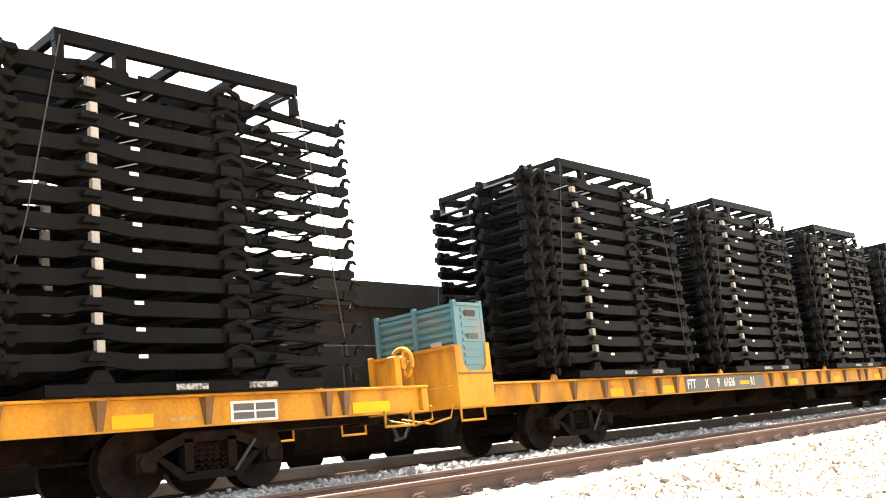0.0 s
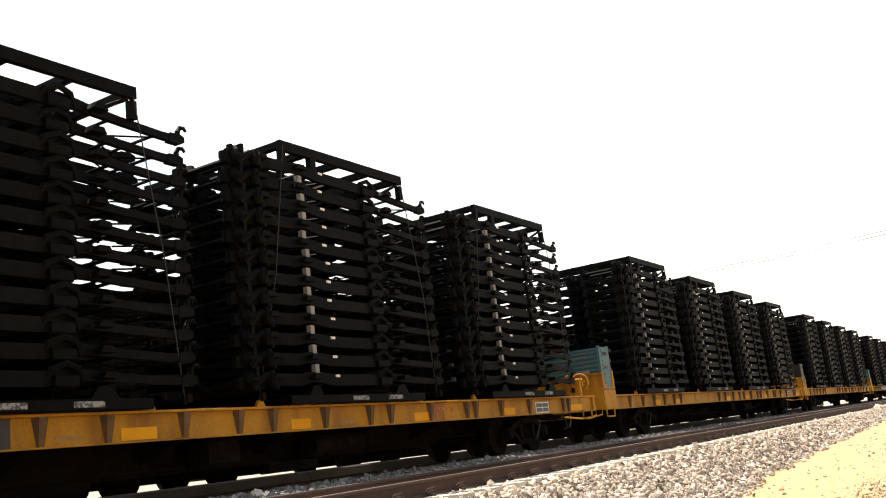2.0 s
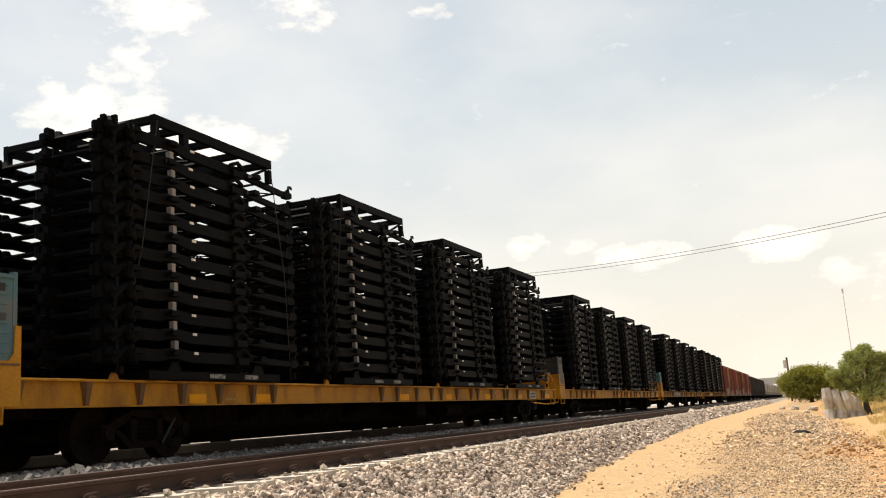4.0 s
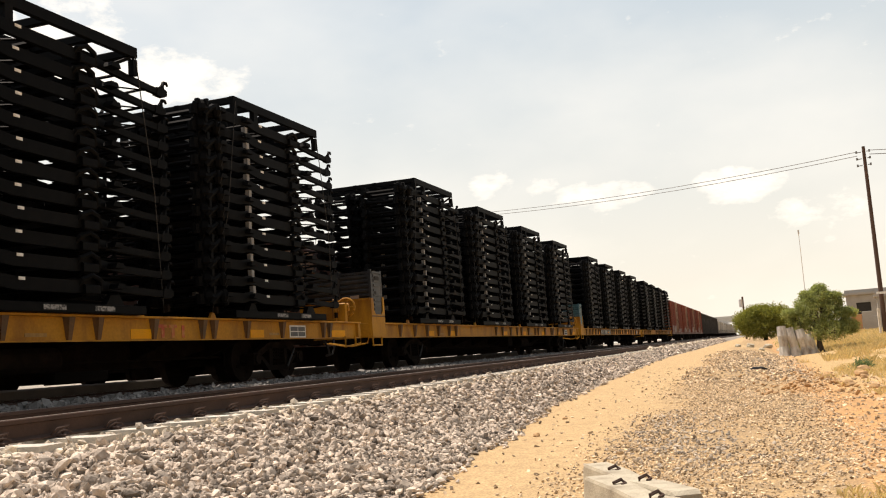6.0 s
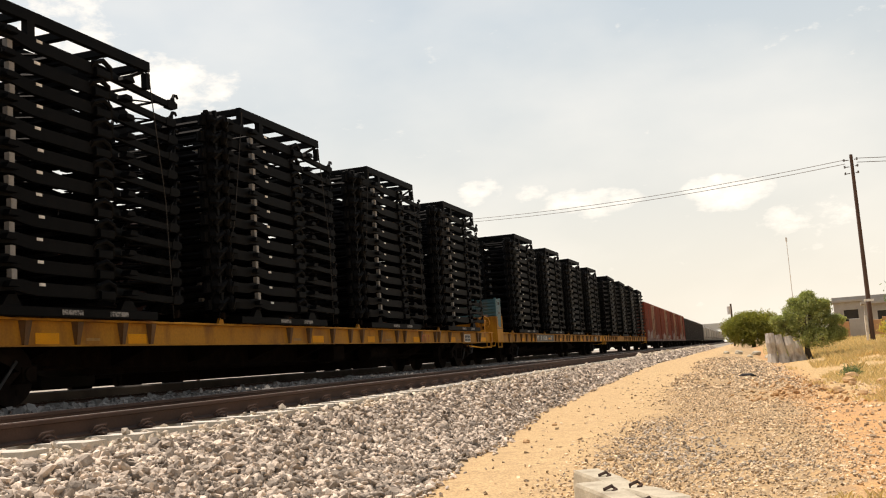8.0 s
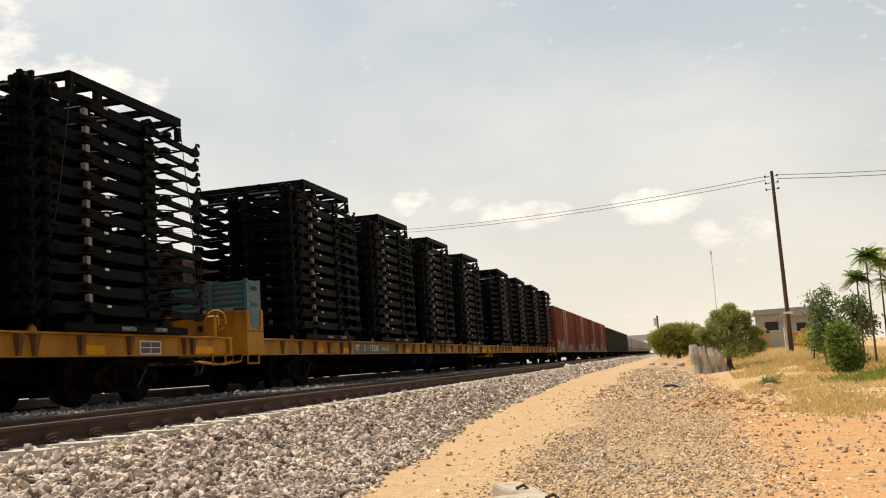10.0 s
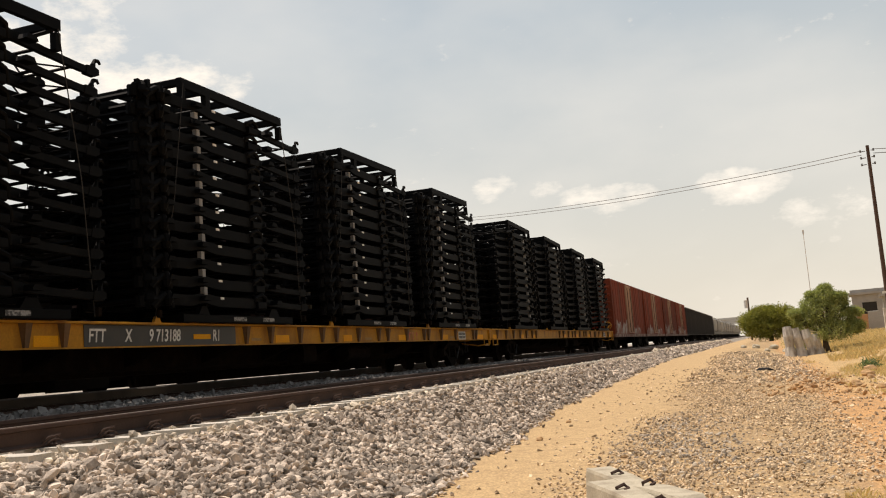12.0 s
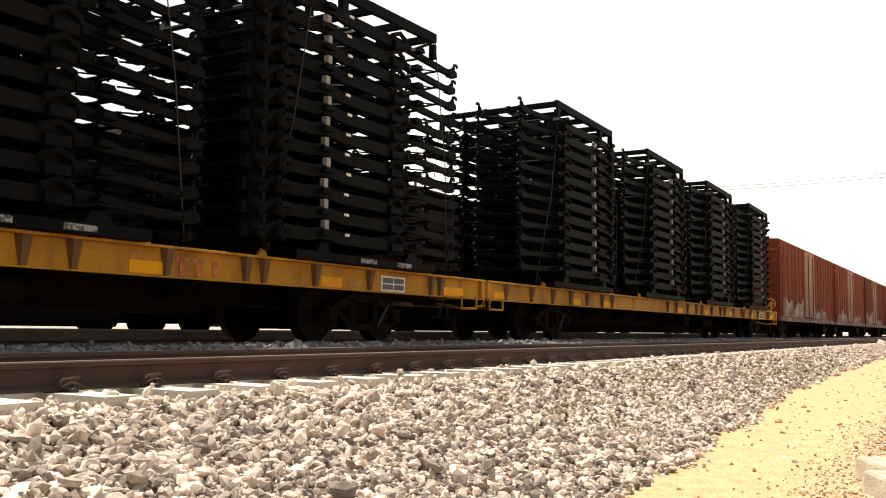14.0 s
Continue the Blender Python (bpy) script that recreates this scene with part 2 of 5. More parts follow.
BOXPALE = stuff_of("faded_door", (0.40, 0.25, 0.165), 0.8, dirt=(0.24, 0.11, 0.07), dirt_much=0.8, scale=1.6, bump=0.05, stretch=(1, 1, 0.2))
SCRAWL = stuff_of("faded_scrawl", (0.19, 0.065, 0.04), 0.8, dirt=(0.30, 0.30, 0.28), dirt_much=0.9, scale=1.3, bump=0, edge=(0.46, 0.6))
# boxcar red again, darkened: the shade on the parked cars is in the colour
SHADEDRED = stuff_of("shaded_parked_red", (0.045, 0.014, 0.009), 0.8, dirt=(0.03, 0.016, 0.012), dirt_much=0.8, scale=1.2, grain=20, bump=0.06, stretch=(1, 1, 0.2), each=0.2)
SCRAPED = stuff_of("scraped_sill", (0.15, 0.06, 0.04), 0.8, dirt=(0.34, 0.29, 0.25), dirt_much=0.8, scale=1.5, bump=0.05, edge=(0.45, 0.6))
BOXBLACK = stuff_of("gondola_black", (0.025, 0.023, 0.022), 0.7, dirt=(0.06, 0.045, 0.035), scale=1.2, bump=0.06, stretch=(1, 1, 0.2), each=0.2)
HOPPER = stuff_of("hopper_grey", (0.33, 0.32, 0.29), 0.7, dirt=(0.18, 0.15, 0.12), dirt_much=0.8, scale=1.2, bump=0.05, stretch=(1, 1, 0.2), each=0.2)
LOCO = stuff_of("locomotive_paint", (0.022, 0.02, 0.017), 0.8, dirt=(0.036, 0.03, 0.024), scale=1.5, bump=0.04, spec=0.1)
LOCOGREY = stuff_of("locomotive_letters", (0.21, 0.195, 0.15), 0.6, bump=0)
POLEWOOD = stuff_of("pole_wood", (0.075, 0.042, 0.028), 0.9, dirt=(0.04, 0.025, 0.02), scale=4, grain=30, bump=0.3, stretch=(1, 1, 0.1))
WIRE = stuff_of("wire", (0.12, 0.12, 0.12), 0.6, bump=0)
BARK = stuff_of("bark", (0.10, 0.075, 0.055), 0.95, dirt=(0.05, 0.04, 0.03), scale=5, grain=25, bump=0.6, stretch=(1, 1, 0.3))
LIMED = stuff_of("limewashed_bark", (0.55, 0.52, 0.47), 0.95, dirt=(0.18, 0.14, 0.11), dirt_much=0.9, scale=4, grain=25, bump=0.6, stretch=(1, 1, 0.4))
HOUSE = stuff_of("grey_render", (0.34, 0.33, 0.31), 0.9, dirt=(0.22, 0.2, 0.18), scale=1.0, bump=0.15)
ADOBE = stuff_of("orange_wall", (0.45, 0.25, 0.12), 0.9, dirt=(0.3, 0.2, 0.13), scale=1.0, bump=0.15)
DARKHOLE = stuff_of("dark_room", (0.03, 0.028, 0.025), 0.9, bump=0)
FARGREY = stuff_of("far_concrete", (0.55, 0.53, 0.49), 0.9, dirt=(0.45, 0.43, 0.4), scale=0.2, bump=0)
PALEMAST = stuff_of("mast_steel", (0.62, 0.59, 0.56), 0.6, bump=0)
TOWERHEAD = stuff_of("tower_red", (0.45, 0.22, 0.15), 0.7, bump=0)


def leafy(name, colour, dark, island=0.45):
    m = stuff_of(name, colour, 0.65, dirt=dark, dirt_much=0.7, scale=0.9, grain=15, bump=0, island=island, spec=0.3)
    n, l = m.node_tree.nodes, m.node_tree.links
    b = n["Principled BSDF"]
    through_leaf = n.new("ShaderNodeBsdfTranslucent")
    through_leaf.inputs[0].default_value = (colour[0] * 1.5, colour[1] * 1.5, colour[2], 1)
    mix = n.new("ShaderNodeMixShader")
    mix.inputs[0].default_value = 0.45
    l.new(b.outputs[0], mix.inputs[1])
    l.new(through_leaf.outputs[0], mix.inputs[2])
    l.new(mix.outputs[0], n["Material Output"].inputs[0])
    return m


LEAFYELLOW = leafy("yellowing_leaf", (0.42, 0.34, 0.07), (0.26, 0.24, 0.06))
LEAF = leafy("mesquite_leaf", (0.29, 0.32, 0.125), (0.16, 0.185, 0.08))
LEAFDARK = leafy("hedge_leaf", (0.23, 0.235, 0.05), (0.13, 0.145, 0.04))
LEAFBRIGHT = leafy("bush_leaf", (0.14, 0.205, 0.045), (0.06, 0.10, 0.03))
LEAFCOOL = leafy("young_tree_leaf", (0.13, 0.18, 0.09), (0.065, 0.10, 0.05))
DRY = leafy("dry_grass", (0.56, 0.44, 0.25), (0.42, 0.30, 0.14))
GREENGRASS = leafy("green_grass", (0.22, 0.26, 0.06), (0.28, 0.24, 0.09))


def ground_material():
    """Grey ballast dust by the track, a tan trodden path, stony brown soil, dry grass and orange earth beyond."""
    m = bpy.data.materials.new("ground_soil")
    m.use_nodes = True
    nt = m.node_tree
    n, l = nt.nodes, nt.links
    b = n["Principled BSDF"]
    b.inputs["Roughness"].default_value = 0.95
    b.inputs["Specular IOR Level"].default_value = 0.2
    geo = n.new("ShaderNodeNewGeometry")
    sep = n.new("ShaderNodeSeparateXYZ")
    l.new(geo.outputs["Position"], sep.inputs[0])

    def noise_of(scale, detail=6):
        t = n.new("ShaderNodeTexNoise")
        t.inputs["Scale"].default_value, t.inputs["Detail"].default_value = scale, detail
        l.new(geo.outputs["Position"], t.inputs["Vector"])
        return t

    def blend(fac, c1, c2):
        x = n.new("ShaderNodeMixRGB")
        l.new(fac, x.inputs[0])
        for i, c in ((1, c1), (2, c2)):
            if isinstance(c, tuple):
                x.inputs[i].default_value = (*c, 1)
            else:
                l.new(c.outputs[0], x.inputs[i])
        return x

    def ramp(sock, lo, hi):
        r = n.new("ShaderNodeMapRange")
        r.inputs[1].default_value, r.inputs[2].default_value = lo, hi
        l.new(sock, r.inputs[0])
        return r

    def math2(op, a, c):
        x = n.new("ShaderNodeMath")
        x.operation = op
        l.new(a, x.inputs[0])
        if isinstance(c, float):
            x.inputs[1].default_value = c
        else:
            l.new(c, x.inputs[1])
        return x

    wob = noise_of(0.35, 5)
    shift = math2("MULTIPLY_ADD", wob.outputs[0], 2.4)
    shift.inputs[2].default_value = -1.2
    xx = math2("ADD", sep.outputs[0], shift.outputs[0])
    grain, mid, big = noise_of(45), noise_of(7), noise_of(0.5)
    stones = n.new("ShaderNodeTexVoronoi")
    stones.inputs["Scale"].default_value = 16
    l.new(geo.outputs["Position"], stones.inputs["Vector"])
    grey = blend(ramp(stones.outputs["Color"], 0.1, 0.9).outputs[0], (0.16, 0.14, 0.12), (0.48, 0.43, 0.36))
    path = blend(ramp(mid.outputs[0], 0.35, 0.7).outputs[0], (0.54, 0.38, 0.205), (0.44, 0.305, 0.165))
    stony = blend(ramp(mid.outputs[0], 0.40, 0.60).outputs[0], (0.46, 0.315, 0.165), (0.35, 0.25, 0.145))
    earth = blend(ramp(mid.outputs[0], 0.42, 0.6).outputs[0], (0.56, 0.315, 0.135), (0.44, 0.265, 0.13))
    straw = blend(ramp(mid.outputs[0], 0.4, 0.65).outputs[0], (0.54, 0.365, 0.18), (0.42, 0.30, 0.15))
    lie = n.new("ShaderNodeMapRange")
    lie.inputs[1].default_value, lie.inputs[2].default_value = 5.5, 17.5
    lie.inputs[3].default_value, lie.inputs[4].default_value = 0.0, 1.05
    l.new(sep.outputs[1], lie.inputs[0])
    wander = math2("MULTIPLY_ADD", mid.outputs[0], 0.3)
    wander.inputs[2].default_value = -0.15
    edge = math2("ADD", math2("ADD", sep.outputs[0], lie.outputs[0]).outputs[0], wander.outputs[0])
    col = blend(ramp(edge.outputs[0], -2.82, -2.68).outputs[0], grey, path)
    fray = math2("MULTIPLY_ADD", noise_of(2.2, 8).outputs[0], 1.1)
    fray.inputs[2].default_value = -0.55
    trod = math2("ADD", sep.outputs[0], fray.outputs[0])
    col = blend(ramp(trod.outputs[0], -1.9, -1.2).outputs[0], col, stony)
    bare = math2("ADD", math2("MULTIPLY", shift.outputs[0], 0.5).outputs[0], trod.outputs[0])
    col = blend(ramp(bare.outputs[0], 0.45, 1.1).outputs[0], col, earth)
    # a paler track forks off towards the trees
    slant = math2("ADD", sep.outputs[0], math2("MULTIPLY", sep.outputs[1], 0.102).outputs[0])
    off = math2("ABSOLUTE", math2("ADD", slant.outputs[0], -5.62).outputs[0], 0.0)
    fork = ramp(off.outputs[0], 0.5, 0.25)
    reach = ramp(sep.outputs[1], 40.0, 46.0)
    col = blend(math2("MULTIPLY", fork.outputs[0], reach.outputs[0]).outputs[0], col, path)
    away = ramp(math2("ADD", sep.outputs[1], math2("MULTIPLY", noise_of(0.9, 8).outputs[0], 22.0).outputs[0]).outputs[0], 27.0, 33.0)
    right = ramp(bare.outputs[0], 1.1, 2.0)
    col = blend(math2("MULTIPLY", away.outputs[0], right.outputs[0]).outputs[0], col, straw)
    tone = n.new("ShaderNodeMapRange")
    tone.inputs[1].default_value, tone.inputs[2].default_value = 0.3, 0.7
    tone.inputs[3].default_value, tone.inputs[4].default_value = 0.62, 1.32
    l.new(grain.outputs[0], tone.inputs[0])
    sc = n.new("ShaderNodeVectorMath")
    sc.operation = "SCALE"
    l.new(col.outputs[0], sc.inputs[0])
    l.new(tone.outputs[0], sc.inputs["Scale"])
    l.new(sc.outputs[0], b.inputs["Base Color"])
    bp = n.new("ShaderNodeBump")
    bp.inputs["Strength"].default_value, bp.inputs["Distance"].default_value = 0.6, 0.03
    l.new(grain.outputs[0], bp.inputs["Height"])
    l.new(bp.outputs[0], b.inputs["Normal"])
    return m


GROUND = ground_material()


# ---------------------------------------------------------------- shape helpers
class Geo:
    """Vertices and faces of one part."""

    def __init__(self):
        self.v, self.f, self.m = [], [], []

    def add(self, verts, faces, mat=0):
        k = len(self.v)
        self.v += [tuple(p) for p in verts]
        self.f += [tuple(i + k for i in f) for f in faces]
        self.m += [mat] * len(faces)
        return self

    def box(self, x0, x1, y0, y1, z0, z1, mat=0):
        v = [(x, y, z) for x in (x0, x1) for y in (y0, y1) for z in (z0, z1)]
        return self.add(v, [(0, 1, 3, 2), (4, 6, 7, 5), (0, 4, 5, 1), (2, 3, 7, 6), (0, 2, 6, 4), (1, 5, 7, 3)], mat)

    def prism(self, poly, axis, a0, a1, mat=0):
        """A convex or simple outline pushed from a0 to a1 along x, y or z."""
        def at(p, a):
            return {"x": (a, p[0], p[1]), "y": (p[0], a, p[1]), "z": (p[0], p[1], a)}[axis]
        k = len(poly)
        v = [at(p, a0) for p in poly] + [at(p, a1) for p in poly]
        f = [tuple(range(k))[::-1], tuple(range(k, 2 * k))] + [(i, (i + 1) % k, k + (i + 1) % k, k + i) for i in range(k)]
        return self.add(v, f, mat)

    def soft(self, x0, x1, y0, y1, z0, z1, c=0.02, mat=0):
        """A box whose long edges are cut."""
        if y1 - y0 >= x1 - x0:
            p = [(x0 + c, z0), (x1 - c, z0), (x1, z0 + c), (x1, z1 - c), (x1 - c, z1), (x0 + c, z1), (x0, z1 - c), (x0, z0 + c)]
            return self.prism(p, "y", y0, y1, mat)
        p = [(y0 + c, z0), (y1 - c, z0), (y1, z0 + c), (y1, z1 - c), (y1 - c, z1), (y0 + c, z1), (y0, z1 - c), (y0, z0 + c)]
        return self.prism(p, "x", x0, x1, mat)

    def tube(self, pts, r, k=6, mat=0, taper=None):
        pts = [Vector(p) for p in pts]
        ring = []
        for i, p in enumerate(pts):
            d = (pts[min(i + 1, len(pts) - 1)] - pts[max(i - 1, 0)]).normalized()
            u = d.cross(Vector((0, 0, 1)) if abs(d.z) < 0.9 else Vector((1, 0, 0))).normalized()
            w = d.cross(u)
            rr = taper[i] if taper else r
            ring += [p + (u * math.cos(2 * math.pi * j / k) + w * math.sin(2 * math.pi * j / k)) * rr for j in range(k)]
        f = [(i * k + j, i * k + (j + 1) % k, (i + 1) * k + (j + 1) % k, (i + 1) * k + j) for i in range(len(pts) - 1) for j in range(k)]
        f += [tuple(range(k))[::-1], tuple(range((len(pts) - 1) * k, len(pts) * k))]
        return self.add(ring, f, mat)

    def disc(self, x, y, z, r, x1, k=20, mat=0):
        """A round slab with its axle along x, from x to x1."""
        p = [(y + r * math.cos(2 * math.pi * i / k), z + r * math.sin(2 * math.pi * i / k)) for i in range(k)]
        return self.prism(p, "x", x, x1, mat)

    def beam(self, stations, w, mat=0):
        """A rail of rectangular section through stations (x, y, z, height)."""
        v = []
        for x, y, z, hh in stations:
            v += [(x - w / 2, y, z - hh / 2), (x + w / 2, y, z - hh / 2), (x + w / 2, y, z + hh / 2), (x - w / 2, y, z + hh / 2)]
        f = [(i * 4 + j, i * 4 + (j + 1) % 4, i * 4 + 4 + (j + 1) % 4, i * 4 + 4 + j) for i in range(len(stations) - 1) for j in range(4)]
        f += [(3, 2, 1, 0), tuple(len(v) - 4 + j for j in range(4))]
        return self.add(v, f, mat)

    def mesh(self, name, mats):
        me = bpy.data.meshes.new(name)
        me.from_pydata(self.v, [], self.f)
        for m in mats:
            me.materials.append(m)
        if len(mats) > 1:
            me.polygons.foreach_set("material_index", self.m)
        bm = bmesh.new()
        bm.from_mesh(me)
        bmesh.ops.recalc_face_normals(bm, faces=bm.faces)
        bm.to_mesh(me)
        bm.free()
        return me


def part(name, geo, mats, parent=None, label="", at=None):
    mats = mats if isinstance(mats, (list, tuple)) else [mats]
    ob = new(name, geo.mesh(name, mats) if isinstance(geo, Geo) else geo)
    ob.parent = parent
    if at is not None:
        ob.matrix_basis = at
    return tagged(ob, label)


def thing(name, label, category, group="", at=None):
    ob = new(name)
    ob.empty_display_size = 0.2
    if at is not None:
        ob.matrix_basis = at
    return tagged(ob, label, category, group)


def letters(text, size, mat, parent, name, at, squeeze=1.0):
    cu = bpy.data.curves.new("lettering", "FONT")
    cu.body, cu.size, cu.extrude, cu.offset, cu.shear = text, size, 0.002, 0.005, 0.15
    cu.align_x, cu.align_y = "LEFT", "CENTER"
    ob = bpy.data.objects.new("lettering", cu)
    scene.collection.objects.link(ob)
    bpy.context.view_layer.update()
    me = bpy.data.meshes.new_from_object(ob.evaluated_get(bpy.context.evaluated_depsgraph_get()))
    bpy.data.objects.remove(ob)
    bpy.data.curves.remove(cu)
    me.transform(Matrix.Diagonal((squeeze, 1, 1, 1)))
    me.materials.clear()
    me.materials.append(mat)
    return part(name, me, mat, parent, "", at)


def side_on(x, y, z):
    """Lettering on a wall that faces +x, its line running along +y."""
    return Matrix(((0, 0, 1, x), (1, 0, 0, y), (0, 1, 0, z), (0, 0, 0, 1)))


# ---------------------------------------------------------------- ground and tracks
NEAR_C, FAR_C, YARD_C = -5.88, -10.22, -14.7


def ease(u):
    u = max(0.0, min(1.0, u))
    return u * u * (3 - 2 * u)


def foot(y):
    """Where the ballast bank runs out, across the track."""
    return -2.72 - 1.05 * max(0.0, min(1.0, (y - 5.5) / 12.0)) - 0.15 * max(0.0, min(1.0, (y - 17.5) / 27.0))


def height(x, y):
    """The lie of the land; rail tops are at 0."""
    low = -0.95 + 0.40 * ease((y - 9) / 32) * (1 - ease((x + 0.8) / 2.5))
    low += 0.42 * ease((x - 0.5) / 7.0) * ease((y - 14) / 30.0)
    low += 0.35 * ease((y - 48) / 35) * ease((x + 0.8) / 2.5)
    if -9.25 < x < -6.75:
        return -0.265 + 0.205 * ease((x + 9.25) / 0.2) * ease((-6.75 - x) / 0.5)
    if x < -4.6:
        return -0.268
    end = foot(y)
    if x < end:
        u = (x + 4.6) / (end + 4.6)
        return -0.268 + (low + 0.268) * (0.6 * u + 0.4 * ease(u))
    return low + 0.05 * noise.noise((x * 0.5, y * 0.3, 3.1)) + 0.025 * noise.noise((x * 1.7, y * 1.7, 8.2))


def steps(*spans):
    out = []
    for a, b, d in spans:
        k = max(1, round((b - a) / d))
        out += [a + (b - a) * i / k for i in range(k)]
    return out + [spans[-1][1]]


def build_ground():
    xs = steps((-1500, -300, 400), (-300, -60, 60), (-60, -20, 8), (-20, -9.4, 0.8), (-9.4, -6.6, 0.1), (-6.6, -4.8, 0.3), (-4.8, -2.4, 0.12), (-2.4, 9, 0.3), (9, 30, 1.5), (30, 100, 14), (100, 400, 100), (400, 1500, 550))
    ys = steps((-300, -40, 60), (-40, 2, 3), (2, 34, 0.32), (34, 90, 1.1), (90, 200, 7), (200, 600, 50), (600, 3000, 400))
    g = Geo()
    g.v = [(x, y, height(x, y)) for y in ys for x in xs]
    k = len(xs)
    g.f = [(j * k + i, j * k + i + 1, (j + 1) * k + i + 1, (j + 1) * k + i) for j in range(len(ys) - 1) for i in range(k - 1)]
    me = bpy.data.meshes.new("ground")
    me.from_pydata(g.v, [], g.f)
    me.materials.append(GROUND)
    me.polygons.foreach_set("use_smooth", [True] * len(me.polygons))
    tagged(new("ground", me), "sandy ground with a trodden path beside the tracks", "ground", kind="structure")


build_ground()

RAIL_OUT = [(-0.068, -0.168), (0.068, -0.168), (0.068, -0.155), (0.012, -0.135), (0.010, -0.045), (0.036, -0.034), (0.036, -0.008),
            (0.028, 0.0), (-0.028, 0.0), (-0.036, -0.008), (-0.036, -0.034), (-0.010, -0.045), (-0.012, -0.135), (-0.068, -0.155)]


def build_track(name, centre, y0, y1, label):
    track = tagged(new(name), label, "railway track", kind="structure")
    for side in (-1, 1):
        x = centre + side * 0.7515
        g = Geo().prism([(x + a, z) for a, z in RAIL_OUT], "y", y0, y1)
        g.m = [1 if i == 2 + 7 else 0 for i in range(len(g.f))]
        part("rail", g, [RAIL, RAILTOP], track, "rusty steel rail with a worn bright head")
    return track


track_near = build_track("track_1", NEAR_C, -60, 1400, "empty near track on concrete sleepers")
track_far = build_track("track_2", FAR_C, -60, 1400, "second track that carries the goods train")
track_yard = build_track("track_3", YARD_C, -60, 700, "yard track with parked rolling stock")


# added wall, screens off the sunlit ground seen beneath the cars
yard_wall = part("wall_yard", Geo().soft(-12.75, -12.35, -40, 78, -.35, .15, .03), SCREENDARK)
tagged(yard_wall, "added low dark wall that hides the bright ground behind the train", "wall", kind="structure")


# ---------------------------------------------------------------- the flat cars
SILL_X = 1.39
END_Y = 13.78


def wheelset(parent, y):
    g = Geo()
    for s in (-1, 1):
        x = s * 0.75
        g.disc(x - 0.07, 0, 0, 0.42, x + 0.07, 24)
        g.disc(x - s * 0.09 - 0.015, 0, 0, 0.445, x - s * 0.09 + 0.015, 24)
        g.disc(x + s * 0.06, 0, 0, 0.13, x + s * 0.16, 12)
        for i in range(4):
            q = i * math.pi / 2 + 0.3
            g.box(x + s * 0.06, x + s * 0.085, 0.26 * math.cos(q) - 0.03, 0.26 * math.cos(q) + 0.03, 0.26 * math.sin(q) - 0.03, 0.26 * math.sin(q) + 0.03, 1)
    g.tube([(-0.95, 0, 0), (0.95, 0, 0)], 0.08, 10)
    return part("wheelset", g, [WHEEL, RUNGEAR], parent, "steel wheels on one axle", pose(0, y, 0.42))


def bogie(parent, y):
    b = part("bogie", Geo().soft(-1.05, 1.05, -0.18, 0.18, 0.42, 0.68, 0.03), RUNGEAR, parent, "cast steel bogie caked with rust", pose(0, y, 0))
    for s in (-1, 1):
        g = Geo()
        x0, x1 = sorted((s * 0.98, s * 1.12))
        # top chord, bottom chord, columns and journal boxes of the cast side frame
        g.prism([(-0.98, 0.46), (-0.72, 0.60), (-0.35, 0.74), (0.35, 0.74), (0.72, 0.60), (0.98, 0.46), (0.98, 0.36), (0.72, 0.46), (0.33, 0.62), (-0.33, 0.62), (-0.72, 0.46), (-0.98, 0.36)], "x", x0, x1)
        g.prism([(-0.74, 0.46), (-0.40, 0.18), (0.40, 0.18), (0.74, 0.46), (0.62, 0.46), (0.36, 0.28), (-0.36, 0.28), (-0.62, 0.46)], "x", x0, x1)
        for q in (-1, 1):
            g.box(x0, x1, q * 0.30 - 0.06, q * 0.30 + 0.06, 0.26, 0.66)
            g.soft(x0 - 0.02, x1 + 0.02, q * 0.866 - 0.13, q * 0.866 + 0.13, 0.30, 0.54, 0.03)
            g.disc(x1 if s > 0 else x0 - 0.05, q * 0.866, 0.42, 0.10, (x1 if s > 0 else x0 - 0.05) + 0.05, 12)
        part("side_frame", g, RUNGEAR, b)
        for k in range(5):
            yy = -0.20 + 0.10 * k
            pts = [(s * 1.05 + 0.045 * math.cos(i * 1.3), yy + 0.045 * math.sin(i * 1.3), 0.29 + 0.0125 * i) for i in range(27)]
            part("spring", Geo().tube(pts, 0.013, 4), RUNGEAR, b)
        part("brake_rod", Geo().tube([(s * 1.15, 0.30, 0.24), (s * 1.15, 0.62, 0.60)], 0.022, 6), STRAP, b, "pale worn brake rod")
    wheelset(b, -0.866), wheelset(b, 0.866)
    return b


RIBS = (-12.9, -11.7, -10.6, -9.6, -8.6, -7.6, -6.9, -2.2, -1.3, -0.1, 0.9, 1.6, 2.8, 4.0, 4.6, 5.9, 7.25, 7.6, 8.7, 10.05, 11.9, 12.2)


